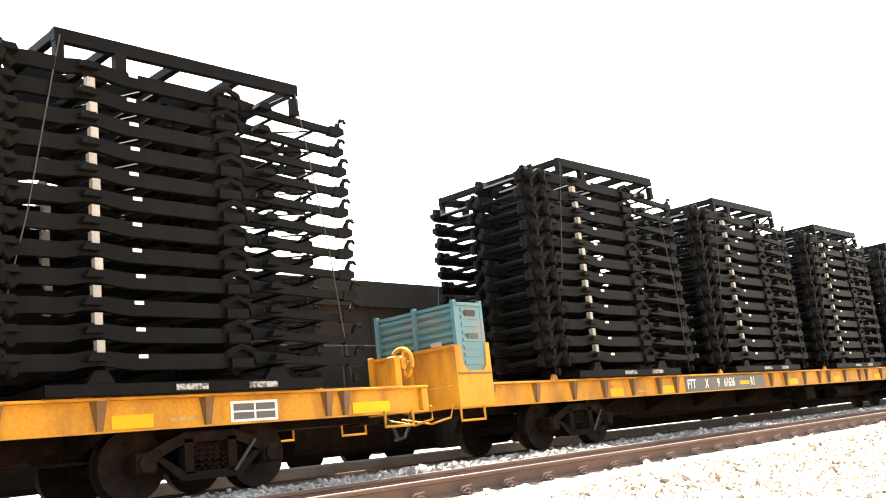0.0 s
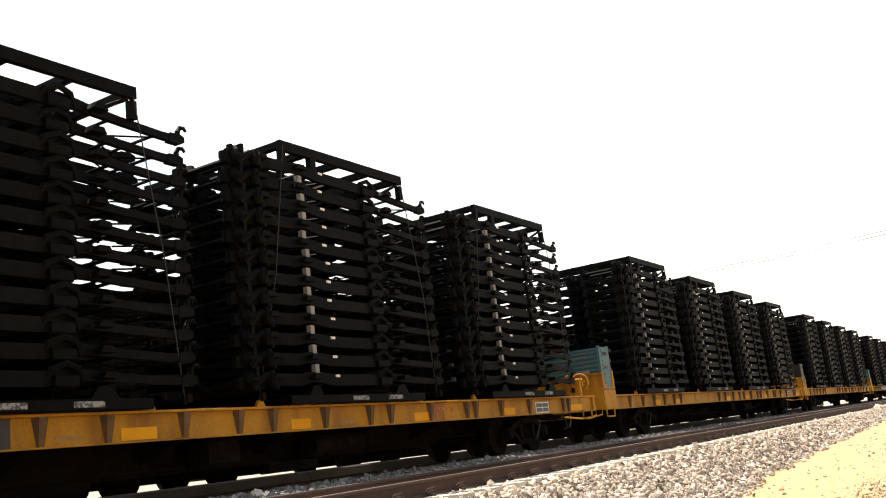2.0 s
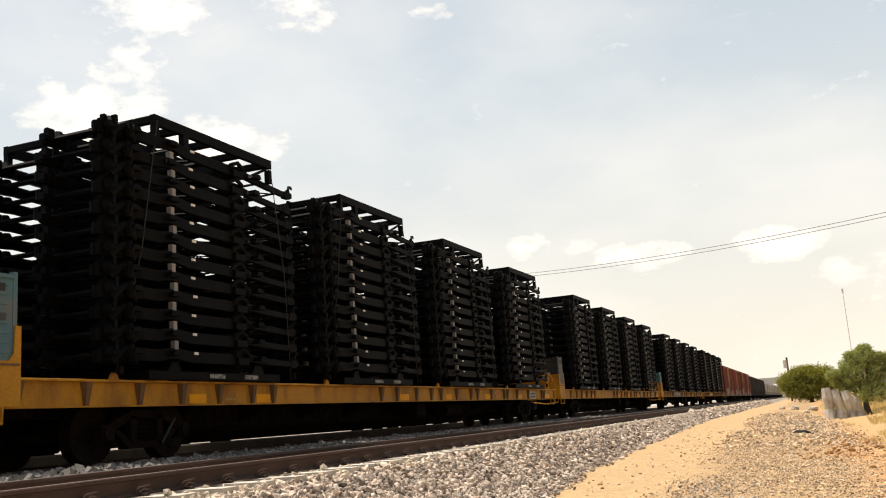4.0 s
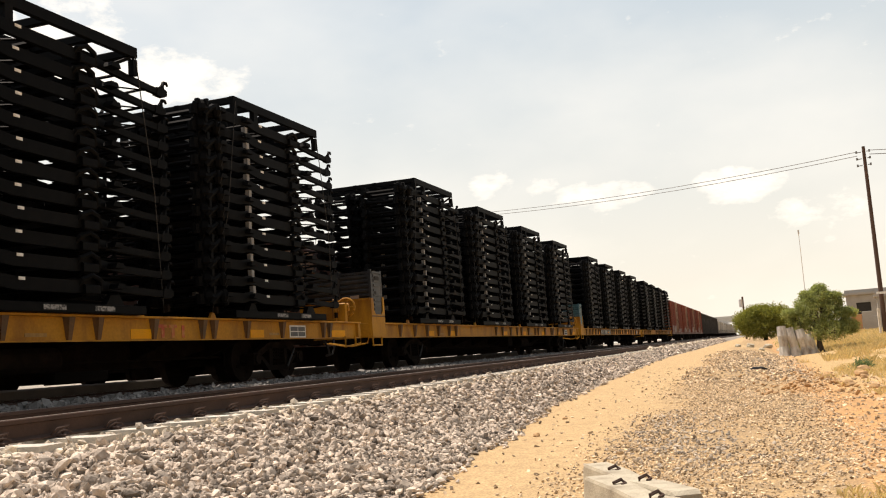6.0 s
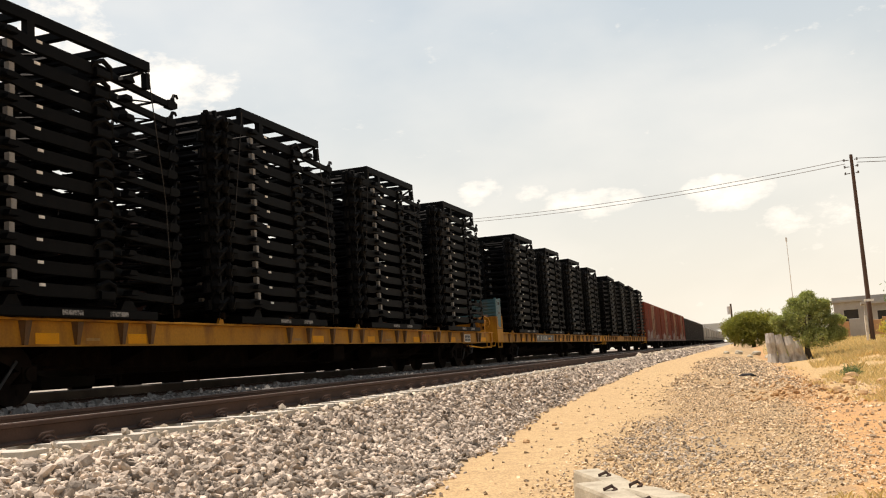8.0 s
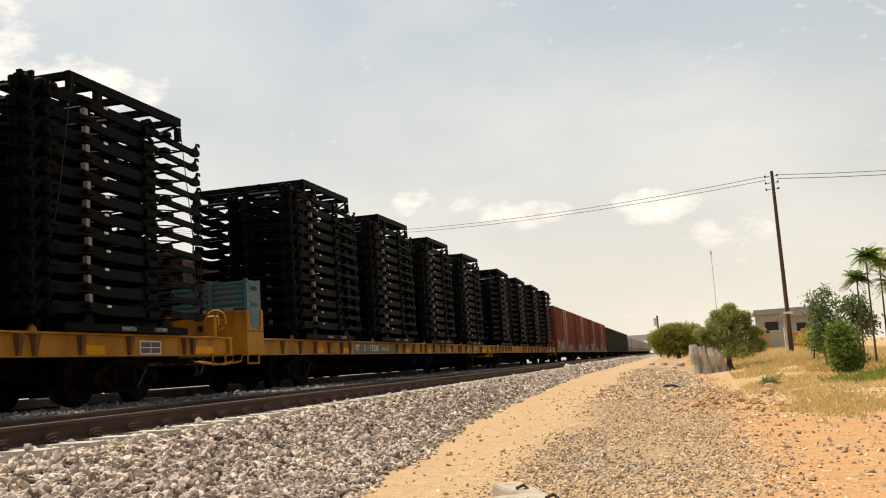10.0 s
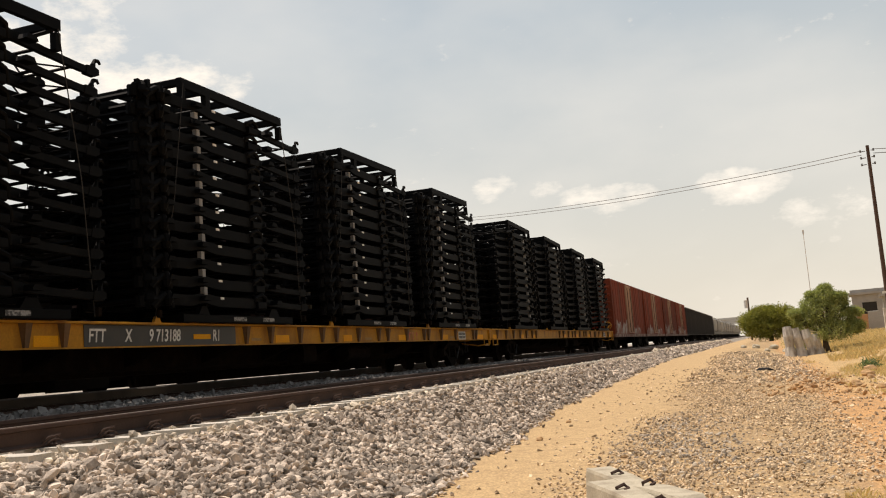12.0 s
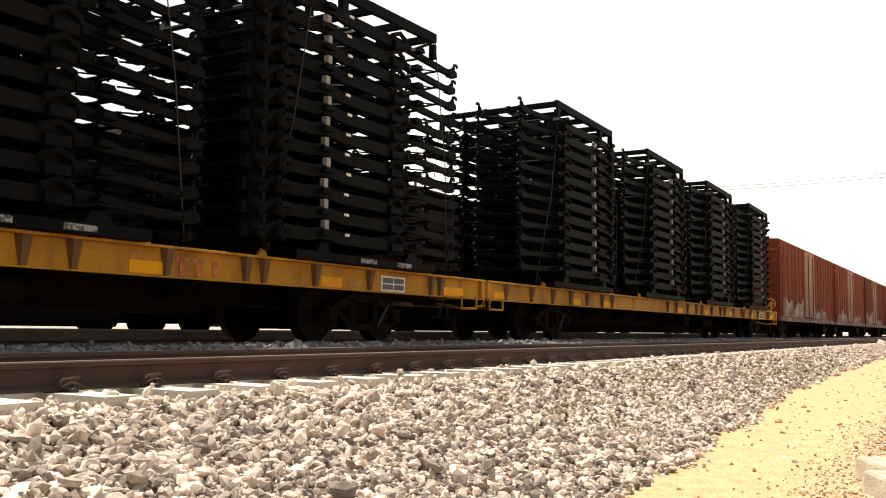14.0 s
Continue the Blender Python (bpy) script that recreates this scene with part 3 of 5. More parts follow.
def flat_car():
    car = thing("flat_car", "long yellow railway flat car with ribbed side sills, weathered", "flat car", "flat cars of the train")
    # deck of cross planks
    deck = part("deck", Geo().box(-1.27, 1.27, -END_Y + 0.1, END_Y - 0.1, 1.02, 1.09), RUNGEAR, car)
    plank = Geo().soft(-1.27, 1.27, -0.115, 0.115, 1.092, 1.145, 0.008).mesh("plank", [DECK])
    for i in range(112):
        part("plank", plank, DECK, deck, "", pose(0, -13.2 + 0.238 * i, 0))
    for s in (-1, 1):
        g = Geo()
        xo, xi = s * SILL_X, s * (SILL_X - 0.11)
        g.prism([(xi, 0.78), (xo - s * 0.03, 0.78), (xo - s * 0.03, 0.80), (xi + s * 0.012, 0.80), (xi + s * 0.012, 1.125), (xo - s * .006, 1.125), (xo, 1.131), (xo, 1.154), (xo - s * .006, 1.16), (xi, 1.16)], "y", -END_Y, END_Y)
        sill = part("side_sill", g, YELLOW, car, "weathered yellow channel sill")
        for y in RIBS:
            w = 0.10
            p = [(y - w, 1.125), (y + w, 1.125), (y + 0.035, 0.80), (y - 0.035, 0.80)]
            k = Geo()
            v = [(xi + s * 0.012, *q) for q in p] + [(xo - s * 0.008, p[0][0] + 0.04, p[0][1]), (xo - s * 0.008, p[1][0] - 0.04, p[1][1]), (xi + s * 0.05, *p[2]), (xi + s * 0.05, *p[3])]
            k.add(v, [(0, 1, 2, 3), (4, 7, 6, 5), (0, 4, 5, 1), (1, 5, 6, 2), (2, 6, 7, 3), (3, 7, 4, 0)])
            # each rib gets the darkened yellow that stands in for its shade
            part("rib", k, RIBSHADE, sill)
        x = xi + s * 0.016
        for y0, y1 in ((-13.4, -12.9), (-9.4, -8.95), (-7.45, -7.0), (-1.1, -0.55), (2.0, 2.45), (5.35, 5.85), (8.85, 9.35), (12.35, 13.05)):
            part("reflector", Geo().box(min(x, x + s * 0.004), max(x, x + s * 0.004), y0, y1, 0.815, 0.965), STRIPE, sill, "bright yellow reflector strip")
        for y0, y1, z0, z1 in ((9.55, 9.95, 0.86, 0.91), (-8.4, -8.1, 0.86, 0.90), (3.2, 3.6, 0.85, 0.90), (-2.0, -1.65, 0.86, 0.91)):
            part("stencil", Geo().box(min(x, x + s * 0.003), max(x, x + s * 0.003), y0, y1, z0, z1), FAINT, sill, "faded stencilled line")
        plate = part("data_plate", Geo().box(min(x, x + s * 0.006), max(x, x + s * 0.006), 10.38, 11.08, 0.81, 1.06), WHITE, sill, "dark data panel in a white border")
        for y0, y1 in ((10.42, 10.72), (10.75, 11.04)):
            for z0, z1 in ((0.84, 0.925), (0.945, 1.03)):
                part("panel", Geo().box(min(x + s * 0.006, x + s * 0.009), max(x + s * 0.006, x + s * 0.009), y0, y1, z0, z1), GREYPLATE, plate)
        for k, (yy, hh) in enumerate(((6.15, 0.2), (6.42, 0.2), (6.70, 0.2))):
            k2 = Geo().box(min(x, x + s * 0.003), max(x, x + s * 0.003), yy - 0.04, yy + 0.04, 0.83, 0.83 + hh)
            if k < 2:
                k2.box(min(x, x + s * 0.003), max(x, x + s * 0.003), yy - 0.11, yy + 0.11, 0.99, 1.04)
            part("mark", k2, LOGO, sill, "faded red owner's mark")
        for y in (-13.5, 13.1):
            t = Geo().tube([(xo, y - 0.25, 0.82), (xo, y - 0.25, 0.60), (xo, y + 0.3, 0.60), (xo, y + 0.3, 0.82)], 0.022, 6)
            part("stirrup", t, YELLOW, car, "yellow stirrup step")
        for y in (-10.55 - 0.65, -10.1, -7.0, -4.9, -3.9, -0.7, 1.3, 2.3, 5.5, 7.5, 8.5, 11.7):
            e = Geo().prism([(y - 0.09, 1.16), (y + 0.09, 1.16), (y + 0.05, 1.24), (y - 0.03, 1.26)], "x", min(xo - s * 0.07, xo - s * 0.02), max(xo - s * 0.07, xo - s * 0.02))
            part("lashing_eye", e, YELLOW, car)
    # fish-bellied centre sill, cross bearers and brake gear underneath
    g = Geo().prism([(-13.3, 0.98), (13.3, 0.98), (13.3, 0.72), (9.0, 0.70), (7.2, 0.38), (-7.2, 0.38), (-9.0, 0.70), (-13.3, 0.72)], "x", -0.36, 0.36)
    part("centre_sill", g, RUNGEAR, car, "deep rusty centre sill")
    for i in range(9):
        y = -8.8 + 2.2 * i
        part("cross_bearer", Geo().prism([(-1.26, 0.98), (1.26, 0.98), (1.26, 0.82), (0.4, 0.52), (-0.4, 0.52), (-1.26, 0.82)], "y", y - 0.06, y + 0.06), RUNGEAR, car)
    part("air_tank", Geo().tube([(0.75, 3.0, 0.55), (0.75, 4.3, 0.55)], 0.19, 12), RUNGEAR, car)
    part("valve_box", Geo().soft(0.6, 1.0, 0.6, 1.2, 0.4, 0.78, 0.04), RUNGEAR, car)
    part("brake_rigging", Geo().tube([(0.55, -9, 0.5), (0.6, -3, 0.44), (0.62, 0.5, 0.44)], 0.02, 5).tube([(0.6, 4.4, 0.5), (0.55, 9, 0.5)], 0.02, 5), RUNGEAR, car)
    bogie(car, -10.2), bogie(car, 10.2)
    for s in (-1, 1):
        g = Geo().soft(-1.36, 1.36, min(s * 13.66, s * END_Y), max(s * 13.66, s * END_Y), 0.80, 1.155, 0.02)
        part("end_sill", g, YELLOW, car)
        g = Geo().soft(-0.16, 0.16, min(s * 13.5, s * 14.0), max(s * 13.5, s * 14.0), 0.70, 0.96, 0.04)
        g.prism([(-0.14, s * 13.95), (0.18, s * 13.95), (0.20, s * 14.12), (0.02, s * 14.16), (-0.16, s * 14.08)], "z", 0.68, 0.98)
        part("coupler", g, RUNGEAR, car, "rusty knuckle coupler")
        hose = [(0.35, s * 13.8, 0.82), (0.42, s * 13.92, 0.62), (0.4, s * 14.02, 0.45), (0.28, s * 14.08, 0.42)]
        part("air_hose", Geo().tube(hose, 0.028, 6), TARRY, car)
        part("uncoupling_lever", Geo().tube([(1.34, s * 13.85, 0.86), (1.30, s * 13.9, 0.66), (0.9, s * 13.92, 0.60), (0.3, s * 13.95, 0.72)], 0.016, 5), YELLOW, car)
    return car


def hand_brake(car):
    """A brake wheel on its stand at the rear end of a flat car."""
    stand = part("brake_stand", Geo().soft(1.05, 1.20, 13.32, 13.44, 1.16, 1.62, 0.02), YELLOW, car, "yellow hand brake stand")
    ring = [(1.12 + 0.22 * math.cos(i * math.pi / 9), 13.55, 1.52 + 0.22 * math.sin(i * math.pi / 9)) for i in range(19)]
    w = Geo().tube(ring, 0.03, 6).soft(1.02, 1.22, 13.45, 13.54, 1.42, 1.62, 0.03)
    for i in range(5):
        q = i * 2 * math.pi / 5
        w.tube([(1.12, 13.52, 1.52), (1.12 + 0.21 * math.cos(q), 13.55, 1.52 + 0.21 * math.sin(q))], 0.024, 5)
    part("brake_wheel", w, YELLOW, stand)


def number_panel(car, one, two):
    x = SILL_X - 0.11 + 0.017
    p = part("number_panel", Geo().box(x, x + 0.004, -6.5, -2.55, 0.80, 1.122), BLACKPAINT, car, "black panel with white car number")
    for text, y in one:
        letters(text, 0.27, WHITE, p, "lettering", side_on(x + 0.008, y, 0.955), 0.80)
    part("reflector", Geo().box(x + 0.004, x + 0.009, two, two + 0.5, 0.90, 0.985), STRIPE, p)
    letters("R1", 0.27, WHITE, p, "lettering", side_on(x + 0.008, two + 0.56, 0.955), 0.80)


def bulkhead(car, colour, label):
    """Yellow end pocket across the car with a ribbed bin standing in it."""
    y0, y1 = -13.76, -12.92
    b = part("end_pocket", Geo().box(-0.52, 1.37, y0 + 0.02, y1, 1.155, 1.20), YELLOW, car, "yellow steel end pocket")
    g = Geo().box(-0.52, 1.36, y0, y0 + 0.04, 0.96, 1.72)
    g.box(-0.53, 1.37, y0 - 0.03, y0 + 0.05, 1.72, 1.77)
    part("front_wall", g, YELLOW, b)
    for x in (-0.47, 0.42):
        part("post", Geo().soft(x - 0.04, x + 0.04, y0 - 0.07, y0 - 0.001, 0.96, 1.80, 0.01), YELLOW, b)
    for i, x in enumerate((0.1, 0.66, 0.9, 1.2)):
        part("drain_hole", Geo().box(x - 0.03, x + 0.03, y0 - 0.006, y0 - 0.001, 1.04, 1.12), DARKHOLE, b)
    part("back_wall", Geo().box(-0.52, 1.36, y1 - 0.04, y1, 1.16, 1.72), YELLOW, b)
    for s in (-1, 1):
        xa, xb = (1.36, 1.395) if s > 0 else (-0.555, -0.52)
        side = [(y0, 0.80), (y1, 0.80), (y1, 1.80), (y1 - 0.09, 1.80), (y1 - 0.11, 1.46), (y1 - 0.19, 1.36), (y0 + 0.27, 1.36), (y0 + 0.18, 1.46), (y0 + 0.15, 1.76), (y0, 1.76)]
        part("side_cheek", Geo().prism(side, "x", xa, xb), YELLOW, b)
        part("cheek_band", Geo().box(min(xb, xb + s * 0.012) if s > 0 else xa - 0.012, xb + 0.012 if s > 0 else xa, y0 + 0.03, y1 - 0.03, 1.30, 1.33), RIBSHADE, b)
    bin_ = tagged(new("ribbed_bin"), label, "bin", "bins in the end pockets")
    ya, yb, za, zb = y0 + 0.17, y1 - 0.12, 1.205, 2.42
    g = Geo().prism([(ya + 0.07, za), (yb - 0.07, za), (yb, za + 0.10), (yb, zb - 0.03), (ya, zb - 0.03), (ya, za + 0.10)], "x", -0.42, 1.37)
    part("shell", g, colour, bin_)
    for k in range(9):
        z = za + 0.16 + k * 0.12
        for y, d in ((ya, -1), (yb, 1)):
            r = Geo().prism([(y, z - 0.045), (y + d * 0.035, z - 0.02), (y + d * 0.035, z + 0.02), (y, z + 0.045)], "x", -0.38, 1.30)
            part("corrugation", r, colour, bin_)
        part("corrugation", Geo().prism([(ya + 0.08, z - 0.03), (yb - 0.08, z - 0.03), (yb - 0.08, z + 0.03), (ya + 0.08, z + 0.03)], "x", 1.37, 1.385), colour, bin_)
    for x in (-0.42, 0.47, 1.34):
        for y in (ya - 0.035, yb + 0.035):
            part("corner_post", Geo().soft(x - 0.035, x + 0.035, y - 0.035, y + 0.035, za + 0.1, zb + 0.06, 0.006), colour, bin_)
    part("rim", Geo().box(-0.45, 1.39, ya - 0.03, ya + 0.03, zb - 0.03, zb + 0.02).box(-0.45, 1.39, yb - 0.03, yb + 0.03, zb - 0.03, zb + 0.02).box(1.34, 1.395, ya, yb, zb - 0.03, zb + 0.02), colour, bin_)
    part("label_slot", Geo().box(1.388, 1.394, ya + 0.16, yb - 0.14, 2.22, 2.32), DARKHOLE, bin_)
    part("label_slot", Geo().box(1.388, 1.392, ya + 0.18, yb - 0.12, 1.86, 1.95), GREYBIN, bin_, "dull grease-stained plate")
    part("rust_patch", Geo().box(0.78, 1.02, ya - 0.042, ya - 0.036, 1.62, 1.86), SCRAPED, bin_, "reddish rust patch")
    return bin_


# ---------------------------------------------------------------- the load: stacks of lorry chassis frames
def chassis_geo():
    g = Geo()
    line = [(-1.45, .50, -.06, .10), (-1.36, .50, -.06, .13), (-1.2, .52, -.05, .15), (-1.0, .53, -.04, .16), (-.8, .54, -.03, .16), (-.6, .56, -.01, .17),
            (-.3, .61, 0, .175), (.08, .62, 0, .175), (.25, .62, .035, .165), (.44, .62, .045, .16), (.62, .62, .02, .17), (.8, .62, 0, .175),
            (1.95, .62, 0, .175), (2.15, .60, .03, .17), (2.4, .56, .06, .15), (2.7, .53, .05, .12), (3.2, .52, .02, .105), (3.9, .50, 0, .10), (4.2, .50, 0, .11)]
    for s in (-1, 1):
        # one rail ends in a short stub with a knob, the other in the lumpy spring and brake mounts
        g.beam([(s * x, y if y > -.6 else -.6 + (y + .6) * .6, z, hh) for y, x, z, hh in line], 0.075)
        for y in (-.55, .34, 2.75):
            g.prism([(y - .11, .0), (y + .11, .0), (y + .07, .075), (y - .07, .075)], "x", min(s * .60, s * .76), max(s * .60, s * .76))
        if s < 0:
            g.soft(-.56, -.44, -1.14, -.98, -.08, .03, .02)
            g.soft(-.55, -.45, -1.06, -.94, .0, .14, .025)
            g.tube([(-.52, -.80, -.10), (-.52, -.80, .0), (-.52, -.80, .14)], .1, 9, taper=[.07, .14, .06])
            g.soft(-.60, -.47, -.86, -.70, -.10, .05, .03)
        else:
            d = .32     # these mounts sit further in than the stubs
            g.soft(.45, .55, d - 1.5, d - 1.36, -.08, .04, .02)
            g.soft(.44, .62, d - 1.18, d - .86, -.10, .06, .03)
            g.soft(.455, .545, d - 1.40, d - 1.29, .0, .10, .02)
            g.tube([(.60, d - 1.28, -.13), (.63, d - 1.2, -.03), (.63, d - 1.04, .06), (.63, d - .88, -.02), (.60, d - .8, -.12)], .065, 8)
            g.soft(.46, .60, d - 1.34, d - 1.12, -.15, .05, .03)
            g.tube([(.50, d - 1.44, -.13), (.50, d - 1.44, .04)], .07, 8)
            g.tube([(.52, d - 1.22, -.12), (.52, d - 1.22, -.02), (.52, d - 1.22, .08), (.52, d - 1.22, .16)], .1, 9, taper=[.08, .17, .13, .07])
            for q in range(4):
                g.soft(.485 + .11 * math.cos(q * 1.57), .555 + .11 * math.cos(q * 1.57), d - 1.255 + .11 * math.sin(q * 1.57), d - 1.185 + .11 * math.sin(q * 1.57), .04, .17, .01)
            g.tube([(.42, d - 1.02, -.12), (.42, d - 1.02, .02), (.42, d - 1.02, .13)], .11, 9, taper=[.07, .13, .06])
            g.tube([(.36, -.62, -.10), (.36, -.62, .02), (.36, -.62, .13)], .1, 9, taper=[.07, .12, .06])
            g.tube([(.66, d - .95, -.11), (.66, d - .95, .0), (.66, d - .95, .13)], .085, 8, taper=[.05, .095, .05])
            g.prism([(-.82, -.14), (-.62, -.10), (-.50, .06), (-.66, .12), (-.85, .08)], "x", .50, .58)
            g.tube([(.40, d - 1.3, -.02), (.40, -.5, -.06)], .05, 6)
        # strut tower hoop
        g.tube([(s * .60, 1.98, -.04), (s * .66, 2.02, .10), (s * .68, 2.2, .17), (s * .66, 2.38, .12), (s * .58, 2.48, -.02)], .042, 6)
        g.soft(s * .6 - .10, s * .6 + .10, 2.05, 2.36, -.10, .04, .02)
        # towing hook at the front horn
        g.prism([(4.02, -.07), (4.22, -.07), (4.30, -.03), (4.30, .05), (4.22, .08), (4.05, .07)], "x", s * .50 - .045, s * .50 + .045)
        g.tube([(s * .50, 4.20, .04), (s * .50, 4.22, .12), (s * .50, 4.27, .195), (s * .50, 4.34, .205), (s * .50, 4.375, .165)], .03, 6, taper=[.05, .04, .034, .028, .02])
        g.tube([(s * .50, 3.95, -.02), (s * .12, 3.35, -.03)], .014, 5)
    for y, z, r in ((-.88, .0, .045), (-.35, .0, .045), (1.35, -.02, .05), (3.05, .0, .024)):
        g.tube([(-.56, y, z), (.56, y, z)], r, 6)
    g.soft(-.6, .6, .50, .64, -.08, .03, .02)
    g.prism([(-.58, 2.12), (.58, 2.12), (.40, 2.34), (-.40, 2.34)], "z", -.12, .02)
    g.tube([(-.48, 3.85, .0), (0, 3.75, -.05), (.48, 3.85, .0)], .022, 6)
    g.tube([(-.55, .7, 0), (.55, 1.25, 0)], .02, 5)
    return g


LAYERS, LIFT, BOTTOM = 12, 0.302, 1.52


def frame_stack():
    """Twelve layers of two frames, side by side, on dunnage and under a shipping rack; origin at the foot of the rack's corner."""
    st = thing("chassis_stack", "strapped stack of black truck chassis frames with white spacers", "stack", "stacks on the flat cars")
    shape = chassis_geo().mesh("chassis_frame", [FRAME])
    block = Geo().box(-.04, .04, -.046, .046, -.066, .066).mesh("spacer_block", [BLOCK])
    sticker = Geo().box(-.002, .002, -.055, .055, -.02, .02).mesh("sticker", [WHITE])
    for k in range(LAYERS):
        z = BOTTOM + LIFT * k
        for x, y, turn, s in ((0.89, 0, 0, 1), (-0.89, 0.75, 0, -1)):
            jig = 0.012 * math.sin(k * 2.3 + s)
            fr = part("chassis_frame", shape, FRAME, st, "", pose(x + jig, y + jig, z, 0, 0, turn))
            if k < LAYERS - 1:
                for side in (-1, 1):
                    part("spacer_block", block, BLOCK, fr, "white spacer block", pose(side * 0.62, 0.43, 0.151 + 0.02))
            part("sticker", sticker, WHITE, fr, "small white sticker", pose(0.66, 0.92, 0.06))
    # shipping rack on top
    zt = 5.22
    for x in (-1.50, 1.50, -0.30, 0.30):
        part("rack_rail", Geo().beam([(x, 0, zt - .01, .16), (x, 1.7, zt + .02, .16), (x, 3.42, zt + .05, .16)], .09), FRAME, st, "black shipping rack rail")
    for y in (0.05, 0.72, 1.62, 2.5, 3.36):
        part("rack_crossbar", Geo().soft(-1.45, 1.45, y - .05, y + .05, zt - .06 + y * .015, zt + .065 + y * .015, .01), FRAME, st)
    for x in (-1.50, 1.50):
        part("rack_brace", Geo().tube([(x, 3.3, zt - .05), (x * .9, 2.85, zt - .30)], .03, 5), FRAME, st)
        for y, d in ((0.06, .29), (3.36, .33)):
            part("rack_leg", Geo().soft(x - .05, x + .05, y - .05, y + .05, zt - d, zt - .07, .01), FRAME, st)
        part("rack_leg", Geo().box(x - .05, x + .05, 0.72, .86, zt - .29, zt - .07), FRAME, st)
    for y in (0.72, 1.7, 2.6):
        for x in (-.9, .9):
            part("rack_foot", Geo().box(x - .05, x + .05, y - .05, y + .05, zt - .30, zt - .06), FRAME, st)
    # dunnage at the bottom
    for x in (-1.45, -.33, .33, 1.45):
        d = Geo().soft(x - .06, x + .06, -.15, 3.5, 1.165, 1.30, .01)
        d.prism([(.30, 1.30), (.62, 1.30), (.54, 1.44), (.40, 1.44)], "x", x - .05, x + .05)
        d.prism([(2.6, 1.30), (3.0, 1.30), (2.9, 1.44), (2.7, 1.44)], "x", x - .05, x + .05)
        skid = part("skid", d, FRAME, st, "dark steel skid under the stack")
        if x == 1.45:
            for y in (1.35, 2.35):
                part("tag", Geo().box(x + .061, x + .065, y, y + .42, 1.20, 1.27), FADEDWHITE, skid, "pale tag with unreadable print")
    for y in (-.1, 1.6, 3.4):
        part("bearer", Geo().soft(-1.4, 1.4, y - .05, y + .05, 1.18, 1.29, .01), FRAME, st)
    for s in (-1, 1):
        for ya, yb in ((-.70, .06), (4.15, 3.36)):
            pts = [(s * 1.36, ya, 1.22), (s * 1.54, ya + (yb - ya) * .5, 3.1), (s * 1.55, yb, 5.2)]
            sp = part("lashing", Geo().tube(pts, .009, 5), STRAP, st, "steel lashing chain")
            for z, c in ((1.30, 0), (2.15, 1), (2.45, 1)):
                q = ya + (yb - ya) * (z - 1.22) / 3.98
                if c and (ya > 0 or s < 0):
                    continue
                part("ratchet", Geo().soft(s * 1.44 - .03, s * 1.44 + .03, q - .035, q + .035, z - .07, z + .05, .01), ORANGE if c else RUNGEAR, sp, "orange ratchet" if c else "")
    return st


